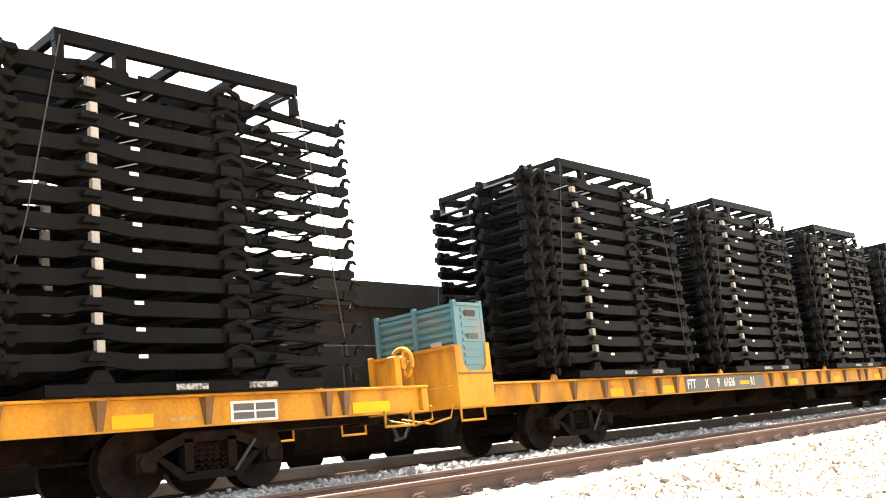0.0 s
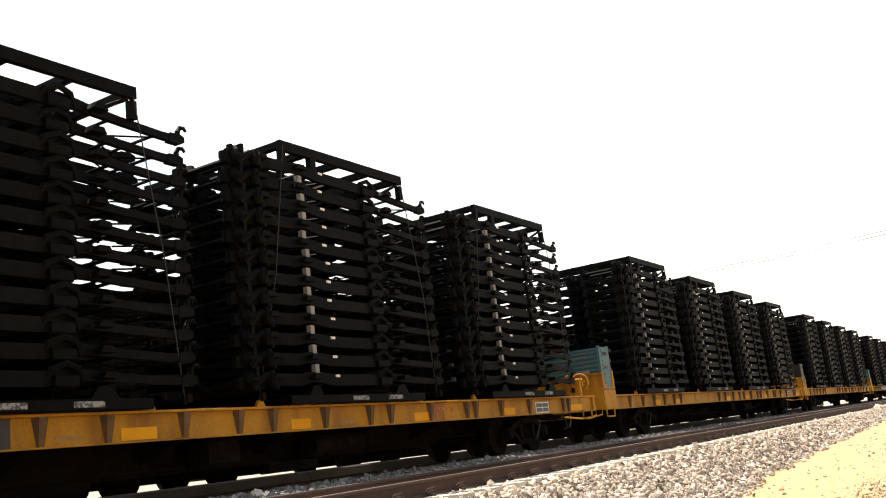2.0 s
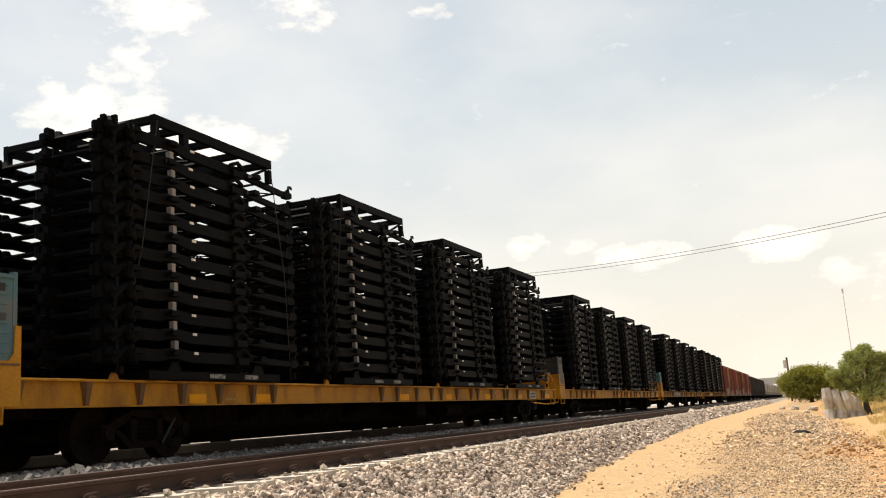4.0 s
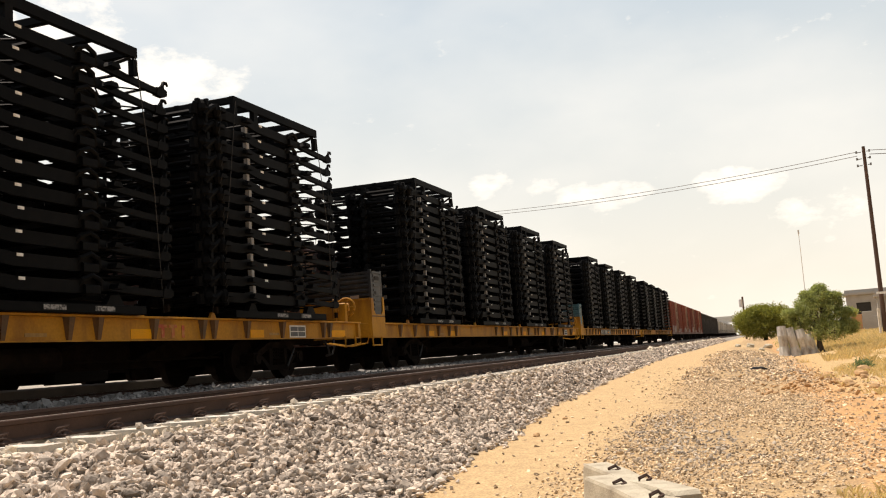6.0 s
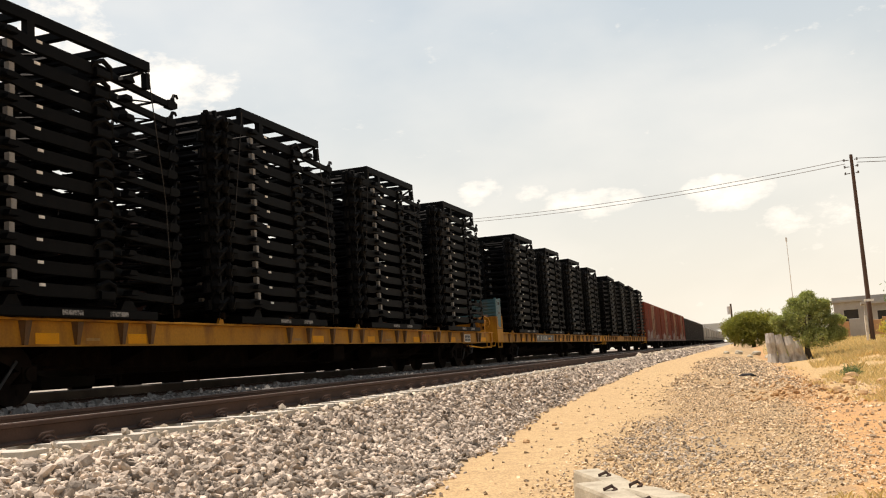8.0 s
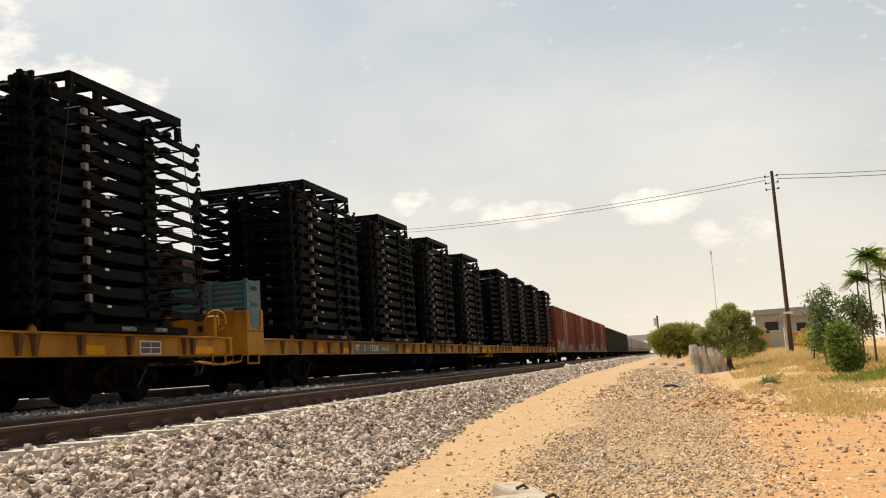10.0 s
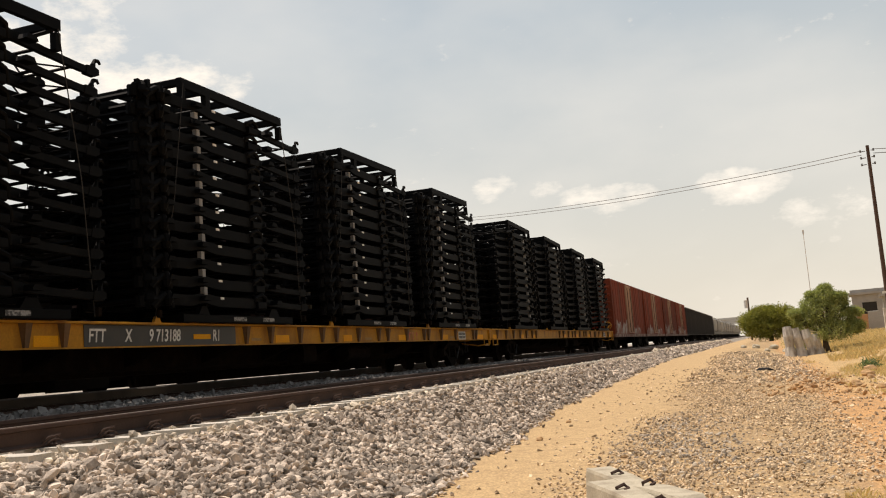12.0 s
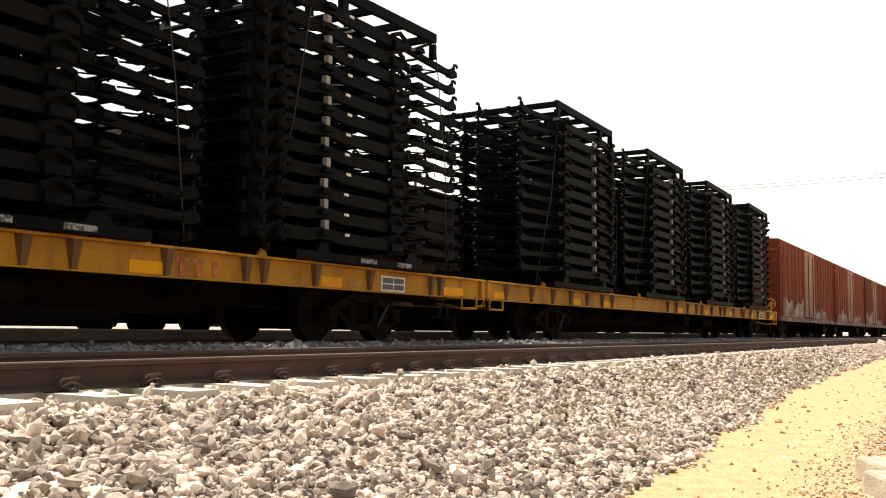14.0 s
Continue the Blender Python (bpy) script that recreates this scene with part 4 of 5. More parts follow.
# ---------------------------------------------------------------- box cars, gondolas and hoppers further down the train
def van(length, kind, paint, label, category, skirt=False, top=4.55):
    hl = length / 2 - 0.35
    car = thing(kind, label, category, "wagons behind the flat cars")
    if kind == "box_car":
        prof = [(-1.40, 0.95), (1.40, 0.95), (1.40, top - .04), (1.37, top), (0, top + .05), (-1.37, top), (-1.40, top - .04)]
        part("body", Geo().prism(prof, "y", -hl, hl), paint, car)
        k = int(hl * 2 / 0.95)
        luck = np.random.default_rng(int(length * 10) + len(moving))
        for i in range(k + 1):
            y = -hl + 0.05 + i * (2 * hl - .1) / k
            for s in (-1, 1):
                if abs(y + .6) > 1.45:
                    part("side_post", Geo().prism([(s * 1.40, y - .04), (s * 1.42, y - .03), (s * 1.42, y + .03), (s * 1.40, y + .04)], "z", 1.0, top - .12), paint, car)
        for z in (1.5, 2.0, 2.5, 3.0, 3.5) + ((4.0,) if top > 4.2 else ()):
            for s in (-1, 1):
                part("end_rib", Geo().prism([(s * hl, z - .09), (s * (hl + .06), z - .04), (s * (hl + .06), z + .04), (s * hl, z + .09)], "x", -1.3, 1.3), paint, car)
        for s in (-1, 1):
            for ya, yb in ((-1.95, -.66), (-.56, .72)):
                d = part("door", Geo().soft(min(s * 1.41, s * 1.49), max(s * 1.41, s * 1.49), ya, yb, 1.05, top - .15, .01), BOXPALE, car, "faded sliding door")
                for y in (ya + .32, yb - .32):
                    part("door_bar", Geo().box(min(s * 1.49, s * 1.515), max(s * 1.49, s * 1.515), y - .03, y + .03, 1.1, top - .2), BOXPALE, d)
                part("lock_rod", Geo().tube([(s * 1.52, (ya + yb) / 2, 1.1), (s * 1.52, (ya + yb) / 2, top - .3)], .018, 5), RUNGEAR, d)
            for y0, y1, tall in ((-hl * .97, -2.05, luck.uniform(.9, 1.5)), (.85, hl * luck.uniform(.6, .97), luck.uniform(.5, 1.2))):
                edge = [(y0 + (y1 - y0) * i / 18, 1.02 + tall * (.5 + .28 * math.sin(i * .9 + tall * 9) * math.sin(i * .37 + 1) + luck.uniform(-.04, .06))) for i in range(1, 18)]
                part("scrawl", Geo().prism([(y0, 1.0), (y1, 1.0)] + edge[::-1], "x", min(s * 1.423, s * 1.427), max(s * 1.423, s * 1.427)), SCRAWL, car, "weathered pale scrawl")
            part("sill", Geo().box(min(s * 1.30, s * 1.42), max(s * 1.30, s * 1.42), -hl, hl, .78, .98), SCRAPED, car, "scraped and dusty side sill")
            for e in (-1, 1):
                lad = part("ladder", Geo().box(min(s * 1.452, s * 1.475), max(s * 1.452, s * 1.475), e * hl - e * .5 - .24, e * hl - e * .5 - .21, 1.0, top - .75), paint, car)
                for i in range(7):
                    part("rung", Geo().box(min(s * 1.46, s * 1.49), max(s * 1.46, s * 1.49), e * hl - e * .5 - .22, e * hl - e * .5 + .22, 1.1 + i * .42, 1.13 + i * .42), paint, lad)
    elif kind == "gondola":
        part("body", Geo().box(-1.38, 1.38, -hl, hl, .85, 1.0).box(-1.42, -1.32, -hl, hl, 1.0, 4.25).box(1.32, 1.42, -hl, hl, 1.0, 4.25).box(-1.32, 1.32, -hl, -hl + .1, 1.0, 4.25).box(-1.32, 1.32, hl - .1, hl, 1.0, 4.25).box(-1.3, 1.3, -hl + .1, hl - .1, 3.9, 4.0), paint, car)
        for i in range(14):
            y = -hl + .1 + i * (2 * hl - .2) / 13
            for s in (-1, 1):
                part("side_post", Geo().prism([(s * 1.42, y - .07), (s * 1.50, y - .04), (s * 1.50, y + .04), (s * 1.42, y + .07)], "z", .9, 4.25), paint, car)
        part("rim", Geo().box(1.40, 1.52, -hl, hl, 4.2, 4.3).box(-1.52, -1.40, -hl, hl, 4.2, 4.3), paint, car)
    else:
        prof = [(-0.9, 1.0), (.9, 1.0), (1.5, 1.7), (1.58, 2.8), (1.5, 3.7), (1.1, 4.25), (.4, 4.5), (-.4, 4.5), (-1.1, 4.25), (-1.5, 3.7), (-1.58, 2.8), (-1.5, 1.7)]
        part("body", Geo().prism(prof, "y", -hl + 1.2, hl - 1.2), paint, car)
        for s in (-1, 1):
            part("end_slope", Geo().prism([(s * (hl - 1.2), 4.2), (s * hl, 3.9), (s * hl, 3.75), (s * (hl - 1.2), 2.0)], "x", -1.3, 1.3), paint, car)
            part("side_sill", Geo().box(min(s * 1.35, s * 1.5), max(s * 1.35, s * 1.5), -hl, hl, 1.0, 1.25), paint, car)
        for i in range(4):
            y = -hl + 2.2 + i * (2 * hl - 4.4) / 3
            part("hatch_rim", Geo().box(-.5, .5, y - .9, y + .9, 4.5, 4.58), paint, car)
            part("outlet", Geo().prism([(y - .8, 1.0), (y + .8, 1.0), (y + .3, .45), (y - .3, .45)], "x", -.6, .6), paint, car)
    part("centre_sill", Geo().box(-.35, .35, -hl, hl, .62, .94), RUNGEAR, car)
    # added plates below the body, block the bright ground behind parked cars
    if skirt:
        for s in (-1, 1):
            part("skirt", Geo().box(min(s * 1.24, s * 1.29), max(s * 1.24, s * 1.29), -hl, hl, .16, .95), RUNGEAR, car, "added dark plate that blocks the bright ground beyond")
    for s in (-1, 1):
        part("coupler", Geo().soft(-.15, .15, min(s * (hl - .2), s * (hl + .36)), max(s * (hl - .2), s * (hl + .36)), .70, .95, .03), RUNGEAR, car)
        b = part("bogie", Geo().soft(-1.0, 1.0, -.16, .16, .42, .64, .03), RUNGEAR, car, "", pose(0, s * (hl - 1.9), 0))
        for q in (-1, 1):
            x0, x1 = sorted((q * .98, q * 1.12))
            part("side_frame", Geo().prism([(-.98, .42), (-.35, .72), (.35, .72), (.98, .42), (.7, .36), (.38, .16), (-.38, .16), (-.7, .36)], "x", x0, x1), RUNGEAR, b)
        wheelset(b, -.866), wheelset(b, .866)
    return car


moving = []       # each thing of the train with its place in the train


def on_train(ob, y, turn=0):
    ob.matrix_basis = pose(FAR_C, y + RUN[0][1], 0, 0, 0, turn)
    moving.append((ob, y, turn))
    return ob


CAR_AT = [-2.53 + 28.2 * k for k in range(-1, 4)] + [109.75]
first = flat_car()
cars = [first] + [copy_thing(first, pose(0, 0, 0)) for _ in range(5)]
number_panel(cars[1], [("FTT", -6.42), ("X", -5.62), ("9", -5.05), ("61636", -4.72)], -3.92)
number_panel(cars[4], [("FTT", -6.42), ("X", -5.62), ("9", -5.05), ("713188", -4.88)], -3.86)
stack = frame_stack()
stacks_left = [stack]
for k, (car, y) in enumerate(zip(cars, CAR_AT)):
    on_train(car, y)
    if k != 4:
        hand_brake(car)
    for j in range(4):
        st = stacks_left.pop() if stacks_left else copy_thing(stack, pose(0, 0, 0))
        if k < 5:
            on_train(st, y - 10.48 + 6.22 * j)
        else:
            # on the last flat car the frames point the other way, tow hooks towards the head of the train
            on_train(st, y - 10.88 + 6.22 * j + 3.42, 180)
    if k < 5:
        colour, label = (GREYBIN, "dark grey ribbed metal bin standing in the end pocket") if k == 3 else (TEAL, "teal ribbed metal bin, rust-stained, standing in the end pocket")
        on_train(bulkhead(car, colour, label), y)

wagon_y = 123.75
grey = black = None
for i, (kind, pitch) in enumerate([("box_car", 17.0), ("box_car", 15.2), ("box_car", 14.2), ("box_car", 13.4)] + [("gondola", 16.2)] * 4 + [("hopper_car", 16.0)] * 14):
    mid = wagon_y + pitch / 2
    if kind == "box_car":
        w = van(pitch, kind, BOXRED, "rusty red box car with a faded sliding door", "box car")
    elif kind == "gondola":
        w = black = copy_thing(black, pose(0, 0, 0)) if black else van(pitch, kind, BOXBLACK, "black high-sided gondola car", "gondola car")
    else:
        w = grey = copy_thing(grey, pose(0, 0, 0)) if grey else van(pitch, kind, HOPPER, "dusty grey covered hopper car", "hopper car")
    on_train(w, mid)
    wagon_y += pitch


# ---------------------------------------------------------------- parked stock, tower and far things behind the train
def locomotive():
    lo = thing("locomotive", "dark parked diesel locomotive seen between the wagons", "locomotive", at=pose(YARD_C, 4.4, 0))
    part("long_hood", Geo().prism([(-1.0, 1.5), (1.0, 1.5), (1.0, 3.58), (.95, 3.64), (-.95, 3.64), (-1.0, 3.58)], "y", 3.15, 11.6), LOCO, lo)
    part("cab", Geo().prism([(-1.01, 1.5), (1.01, 1.5), (1.01, 3.96), (.95, 4.03), (-.95, 4.03), (-1.01, 3.96)], "y", .4, 3.15), LOCO, lo)
    part("short_hood", Geo().prism([(-1.1, 1.5), (1.1, 1.5), (1.1, 3.74), (1.04, 3.8), (-1.04, 3.8), (-1.1, 3.74)], "y", -8, .4), LOCO, lo)
    part("frame_deck", Geo().soft(-1.5, 1.5, -9, 12.3, 1.2, 1.58, .03), LOCO, lo)
    part("sill_stripe", Geo().box(1.501, 1.506, -8.9, 12.2, 1.45, 1.55), YELLOW, lo, "yellow sill stripe")
    part("fuel_tank", Geo().soft(-1.3, 1.3, -3, 6.2, .18, 1.2, .1), LOCO, lo)
    for y in (-9, 10.6):
        part("pilot", Geo().soft(-1.4, 1.4, y, y + 1.6, .2, 1.2, .05), LOCO, lo)
    for i in range(10):
        y = 3.5 + i * .8
        part("hood_door", Geo().soft(1.0, 1.02, y, y + .7, 1.6, 3.4, .01), LOCO, lo)
    part("radiator_housing", Geo().prism([(6.1, 3.3), (12.2, 3.3), (12.2, 3.86), (6.3, 3.86)], "x", -1.12, 1.12), LOCO, lo)
    hn = Geo()
    for d in (-1, 1):
        hn.tube([(.4, 5.0, 3.82), (.4, 5.0 + d * .26, 3.84), (.4, 5.0 + d * .40, 3.85)], .05, 8, taper=[.035, .045, .09])
    hn.tube([(.4, 5.0, 3.6), (.4, 5.0, 3.83)], .04, 6)
    part("horn", hn, LOCO, lo)
    part("handrail", Geo().tube([(1.45, -8.8, 2.4), (1.45, 12.1, 2.4)], .022, 5), STRAP, lo)
    for i in range(11):
        part("stanchion", Geo().tube([(1.45, -8.8 + i * 2.08, 1.45), (1.45, -8.8 + i * 2.08, 2.4)], .02, 5), STRAP, lo)
    for i, (wide, tall) in enumerate(((.34, .36), (.2, .5), (.36, .52), (.34, .36), (.26, .36), (.36, .36))):
        y = 1.95 + i * .45
        part("mark", Geo().box(1.022, 1.026, y, y + .10, 2.2, 2.2 + tall).box(1.022, 1.026, y + .10, y + wide, 2.47, 2.56).box(1.022, 1.026, y + wide - .09, y + wide, 2.2, 2.47), LOCOGREY, lo)
    for y in (-5.5, 8.6):
        b = part("bogie", Geo().soft(-1.2, 1.2, -1.9, 1.9, .25, 1.0, .1), RUNGEAR, lo, "", pose(0, y, 0))
        for q in (-1.3, 1.3):
            wheelset(b, q)
    return lo


locomotive()
# painted in the darkened red that imitates a side turned from the sun
parked = van(17.0, "box_car", SHADEDRED, "parked red box car in the yard, darkened for its shaded side", "box car", True, 3.93)
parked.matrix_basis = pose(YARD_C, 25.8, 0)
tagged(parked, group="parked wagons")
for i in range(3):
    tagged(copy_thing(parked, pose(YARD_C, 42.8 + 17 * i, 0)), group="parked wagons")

tower = thing("light_tower", "pale lattice light tower with a red head", "tower", at=pose(-24, 13.9, -0.22))
for sx in (-.22, .22):
    for sy in (-.22, .22):
        part("leg", Geo().tube([(sx, sy, 0), (sx, sy, 9.4)], .035, 5), PALEMAST, tower)
for i in range(9):
    z = .4 + i
    part("brace", Geo().tube([(.22, -.22, z), (.22, .22, z + .9)], .018, 4).tube([(.22, .22, z), (-.22, .22, z + .9)], .018, 4), PALEMAST, tower)
part("platform", Geo().prism([(-.55, -.55), (.55, -.55), (.55, .55), (-.55, .55)], "z", 9.4, 9.55), TOWERHEAD, tower)
part("canopy", Geo().add([(-.6, -.6, 9.75), (.6, -.6, 9.75), (.6, .6, 9.75), (-.6, .6, 9.75), (0, 0, 10.2)], [(0, 1, 4), (1, 2, 4), (2, 3, 4), (3, 0, 4), (3, 2, 1, 0)]), TOWERHEAD, tower)
part("floodlight", Geo().soft(.25, .6, -.15, .2, 8.3, 8.7, .05), PALEMAST, tower)


# ---------------------------------------------------------------- pole, wires, masts, buildings, bridge
def at_sight(az, dist):
    a = radians(az)
    return dist * math.sin(a), dist * math.cos(a)


px_, py_ = at_sight(6.87, 66)
gz = height(px_, py_)
pole = thing("utility_pole", "tall dark wooden utility pole with small insulators", "utility pole", at=pose(px_, py_, gz - .05))
TOP = 12.05 - gz
part("shaft", Geo().tube([(0, 0, 0), (0, 0, TOP * .5), (0, 0, TOP)], .2, 10, taper=[.155, .13, .105]), POLEWOOD, pole)
for z in (TOP - .35, TOP - .8, TOP - 1.25):
    part("insulator", Geo().tube([(.16, -.05, z), (.32, -.1, z)], .03, 5).tube([(.32, -.1, z - .06), (.32, -.1, z + .1)], .06, 6), WIRE, pole)
    part("insulator", Geo().tube([(-.16, .05, z), (-.45, .1, z)], .03, 5).tube([(-.45, .1, z - .06), (-.45, .1, z + .1)], .06, 6), WIRE, pole)
part("splint", Geo().soft(-.36, -.22, -.14, .14, 0, 1.7, .02), CONCRETE, pole, "pale concrete splint post")
part("marker", Geo().box(-.3, .3, -.28, -.24, 2.6, 2.75), WHITE, pole)

wx, wy = at_sight(-33, 120)
for k, dz in enumerate((-.35, -.62)):
    g = Geo()
    a, b = Vector((px_ - .4, py_ + .1, 12.05 + dz)), Vector((wx, wy, 21.0 + dz))
    g.tube([a.lerp(b, i / 24) - Vector((0, 0, 2.6 * 4 * (i / 24) * (1 - i / 24))) for i in range(25)], .022, 4)
    tagged(part("power_cable", g, WIRE), "thin overhead cable strung over the tracks", "cable", "overhead cables")
    g = Geo()
    b = Vector((px_ + 40, py_ - 8, 12.0 + dz))
    a = Vector((px_ + .3, py_ - .1, 12.05 + dz))
    g.tube([a.lerp(b, i / 12) - Vector((0, 0, 1.3 * 4 * (i / 12) * (1 - i / 12))) for i in range(13)], .022, 4)
    tagged(part("power_cable", g, WIRE), "thin overhead cable running to the next pole", "cable", "overhead cables")
pole2 = thing("utility_pole", "distant wooden pole at the end of the cable", "utility pole", at=pose(wx, wy, -.4))
part("shaft", Geo().tube([(0, 0, 0), (0, 0, 21.3)], .2, 8), POLEWOOD, pole2)
pole3 = thing("utility_pole", "wooden pole beside the yard road", "utility pole", at=pose(px_ + 40, py_ - 8, -.6))
part("shaft", Geo().tube([(0, 0, 0), (0, 0, 12.7)], .2, 8, taper=[.24, .16]), POLEWOOD, pole3)

mx, my = at_sight(2.86, 230)
mast = thing("radio_mast", "slender pale radio mast far off", "mast", at=pose(mx, my, -.6))
part("shaft", Geo().tube([(0, 0, 0), (0, 0, 24)], .1, 6, taper=[.12, .07]), PALEMAST, mast)
part("head", Geo().soft(-.18, .18, -.18, .18, 23.2, 24.2, .04), PALEMAST, mast)
fx, fy = at_sight(-.62, 150)
far_pole = thing("utility_pole", "dark far pole with a transformer beside the line", "utility pole", at=pose(fx, fy, -1))
part("shaft", Geo().tube([(0, 0, 0), (0, 0, 7.0)], .16, 6), POLEWOOD, far_pole)
part("transformer", Geo().tube([(-.3, 0, 5.4), (-.3, 0, 6.6)], .32, 8), PALEMAST, far_pole)

bridge = thing("road_bridge", "pale concrete road bridge over the tracks far away", "bridge", at=pose(0, 420, 0))
part("span", Geo().box(-45, 30, -4, 4, 5.6, 7.4), FARGREY, bridge)
part("parapet", Geo().box(-45, 30, -4.2, -3.9, 7.4, 8.3), FARGREY, bridge)
for x in (-30, -2.5, 14):
    part("pier", Geo().soft(x - 1.2, x + 1.2, -3, 3, -1, 5.6, .2), FARGREY, bridge)
part("abutment", Geo().box(14, 30, -5, 5, -1, 5.6), FARGREY, bridge)


def house(x, y, w, d, h0, paint, label, holes, name="house"):
    z = height(x, y)
    ho = thing(name, label, "house", at=pose(x, y, z - .05, 0, 0, -6))
    boxes = []
    xs = sorted([0.0, w] + [v for a, b in holes for v in (a, b)])
    for a, b in zip(xs, xs[1:]):
        if (a, b) in holes:
            boxes += [(a, b, 0, .2, 0, h0 * .32), (a, b, 0, .2, h0 * .78, h0)]
        else:
            boxes.append((a, b, 0, .2, 0, h0))
    boxes += [(0, .2, .2, d, 0, h0), (w - .2, w, .2, d, 0, h0), (.2, w - .2, d - .2, d, 0, h0)]
    for box in boxes:
        part("wall", Geo().box(*box), paint, ho)
    part("roof", Geo().box(-.25, w + .25, -.35, d + .2, h0, h0 + .22), HOUSE, ho, "flat concrete roof")
    part("parapet", Geo().box(-.1, w + .1, -.1, .1, h0 + .22, h0 + .5), HOUSE, ho)
    for a, b in holes:
        wdw = part("window", Geo().box(a, b, .12, .16, h0 * .32, h0 * .78), DARKHOLE, ho, "dark window opening")
        part("sill", Geo().box(a - .05, b + .05, -.06, .1, h0 * .30, h0 * .32), HOUSE, wdw)
    return ho


hx, hy = at_sight(5.0, 100)
house(hx, hy, 5.4, 6, 3.6, HOUSE, "low grey rendered house with dark openings", [(.9, 2.2), (3.2, 3.9)])
hx, hy = at_sight(6.6, 88)
house(hx, hy, 3.2, 4, 2.9, HOUSE, "small grey block house with a flat roof", [(1.0, 1.9)])
hx, hy = at_sight(4.6, 80)
wall = thing("yard_wall", "weathered orange yard wall with pale patches", "wall", at=pose(hx, hy, height(hx, hy) - .05, 0, 0, -6))
for i in range(9):
    part("panel", Geo().soft(i * .8, i * .8 + .78, 0, .16, 0, 1.25 + .2 * (i % 3), .02), ADOBE if i % 4 < 2 else HOUSE, wall)


# ---------------------------------------------------------------- plants
def blades(rng, centres, size, per, lean=1.0):
    """Small leaf faces round each centre, as arrays of vertices and faces."""
    c = np.repeat(np.asarray(centres), per, axis=0)
    k = len(c)
    c = c + rng.normal(0, size * 1.6, (k, 3))
    a = rng.normal(0, 1, (k, 3))
    a /= np.linalg.norm(a, axis=1)[:, None]
    b = np.cross(a, rng.normal(0, 1, (k, 3)))
    b /= np.linalg.norm(b, axis=1)[:, None]
    ln = size * rng.uniform(.6, 1.4, (k, 1))
    v = np.stack([c - a * ln, c + b * ln * .38, c + a * ln, c - b * ln * .38], axis=1).reshape(-1, 3)
    f = np.arange(4 * k).reshape(-1, 4)
    return v, f


def array_mesh(name, v, f, mat):
    me = bpy.data.meshes.new(name)
    me.from_pydata(v.tolist(), [], f.tolist())
    me.materials.append(mat)
    return me


def tree(name, x, y, label, category, crown, leaf, leaf_size, clumps, per, trunk_h, trunk_r, seed, bark=None, low=.0, tuft=.16, group=""):
    """crown: list of (dx, dy, dz, rx, ry, rz) lobes."""
    rng = np.random.default_rng(seed)
    z = height(x, y)
    t = thing(name, label, category, group, at=pose(x, y, z - .03))
    g = Geo()
    bend = rng.normal(0, .06 * trunk_h, (3, 2))
    g.tube([(0, 0, 0), (bend[0][0], bend[0][1], trunk_h * .4), (bend[1][0], bend[1][1], trunk_h * .75), (bend[2][0], bend[2][1], trunk_h)], .1, 8,
           taper=[trunk_r * 1.4, trunk_r, trunk_r * .85, trunk_r * .7])
    centres = []
    for dx, dy, dz, rx, ry, rz in crown:
        for b in range(3):
            tip = (dx + rng.normal(0, rx * .4), dy + rng.normal(0, ry * .4), dz + rng.normal(0, rz * .3))
            mid = (tip[0] * .5, tip[1] * .5, trunk_h * .8 + (tip[2] - trunk_h * .8) * .4)
            g.tube([(bend[2][0], bend[2][1], trunk_h * .9), mid, tip], .03, 5, taper=[trunk_r * .55, trunk_r * .35, trunk_r * .1])
        d = rng.normal(0, 1, (clumps, 3))
        d /= np.linalg.norm(d, axis=1)[:, None]
        d *= rng.uniform(.35, 1.12, (clumps, 1)) ** .6
        p = d * (rx, ry, rz) + (dx, dy, dz)
        centres.append(p[p[:, 2] > low])
    part("trunk", g, bark or BARK, t)
    v, f = blades(rng, np.concatenate(centres), leaf_size, per)
    part("crown", array_mesh("crown", v, f, leaf), leaf, t)
    return t


tx, ty = at_sight(3.45, 47)
tree("mesquite_tree", tx, ty, "spreading mesquite tree with feathery light foliage", "tree",
     [(.05, 0, 1.95, 1.0, .9, .8), (-.75, .1, 1.6, .6, .6, .5), (.75, 0, 1.55, .7, .6, .6), (.15, -.1, 2.6, .62, .5, .42), (.35, -.3, 1.0, .95, .7, .45), (-.4, 0, 2.25, .55, .5, .4), (.6, 0, 2.3, .55, .5, .35),
      (1.3, .1, 1.8, .42, .4, .2), (-1.15, 0, 1.95, .38, .4, .16), (.8, -.1, 2.6, .32, .3, .12), (-.35, 0, 2.75, .3, .3, .12), (1.3, 0, 1.15, .45, .4, .3), (.2, 0, 3.0, .25, .25, .14)],
     LEAF, .042, 330, 13, 1.0, .13, 5, low=.3)
stump = thing("limewashed_trunks", "gnarled whitewashed tree trunks under the mesquite", "tree trunk", at=pose(tx - .9, ty - .5, height(tx - .9, ty - .5) - .05))
for i, (dx, lean, hh, r) in enumerate(((-.72, -.06, 1.45, .22), (-.22, -.22, 1.35, .21), (.28, -.3, 1.25, .22), (.62, -.25, 1.0, .17))):
    part("trunk", Geo().tube([(dx, 0, 0), (dx + lean * .3, .03, hh * .35), (dx + lean * .7, -.04, hh * .7), (dx + lean, 0, hh)], r, 9, taper=[r * 1.35, r * .95, r * 1.05, r * .9]), LIMED, stump)
tx, ty = at_sight(.45, 105)
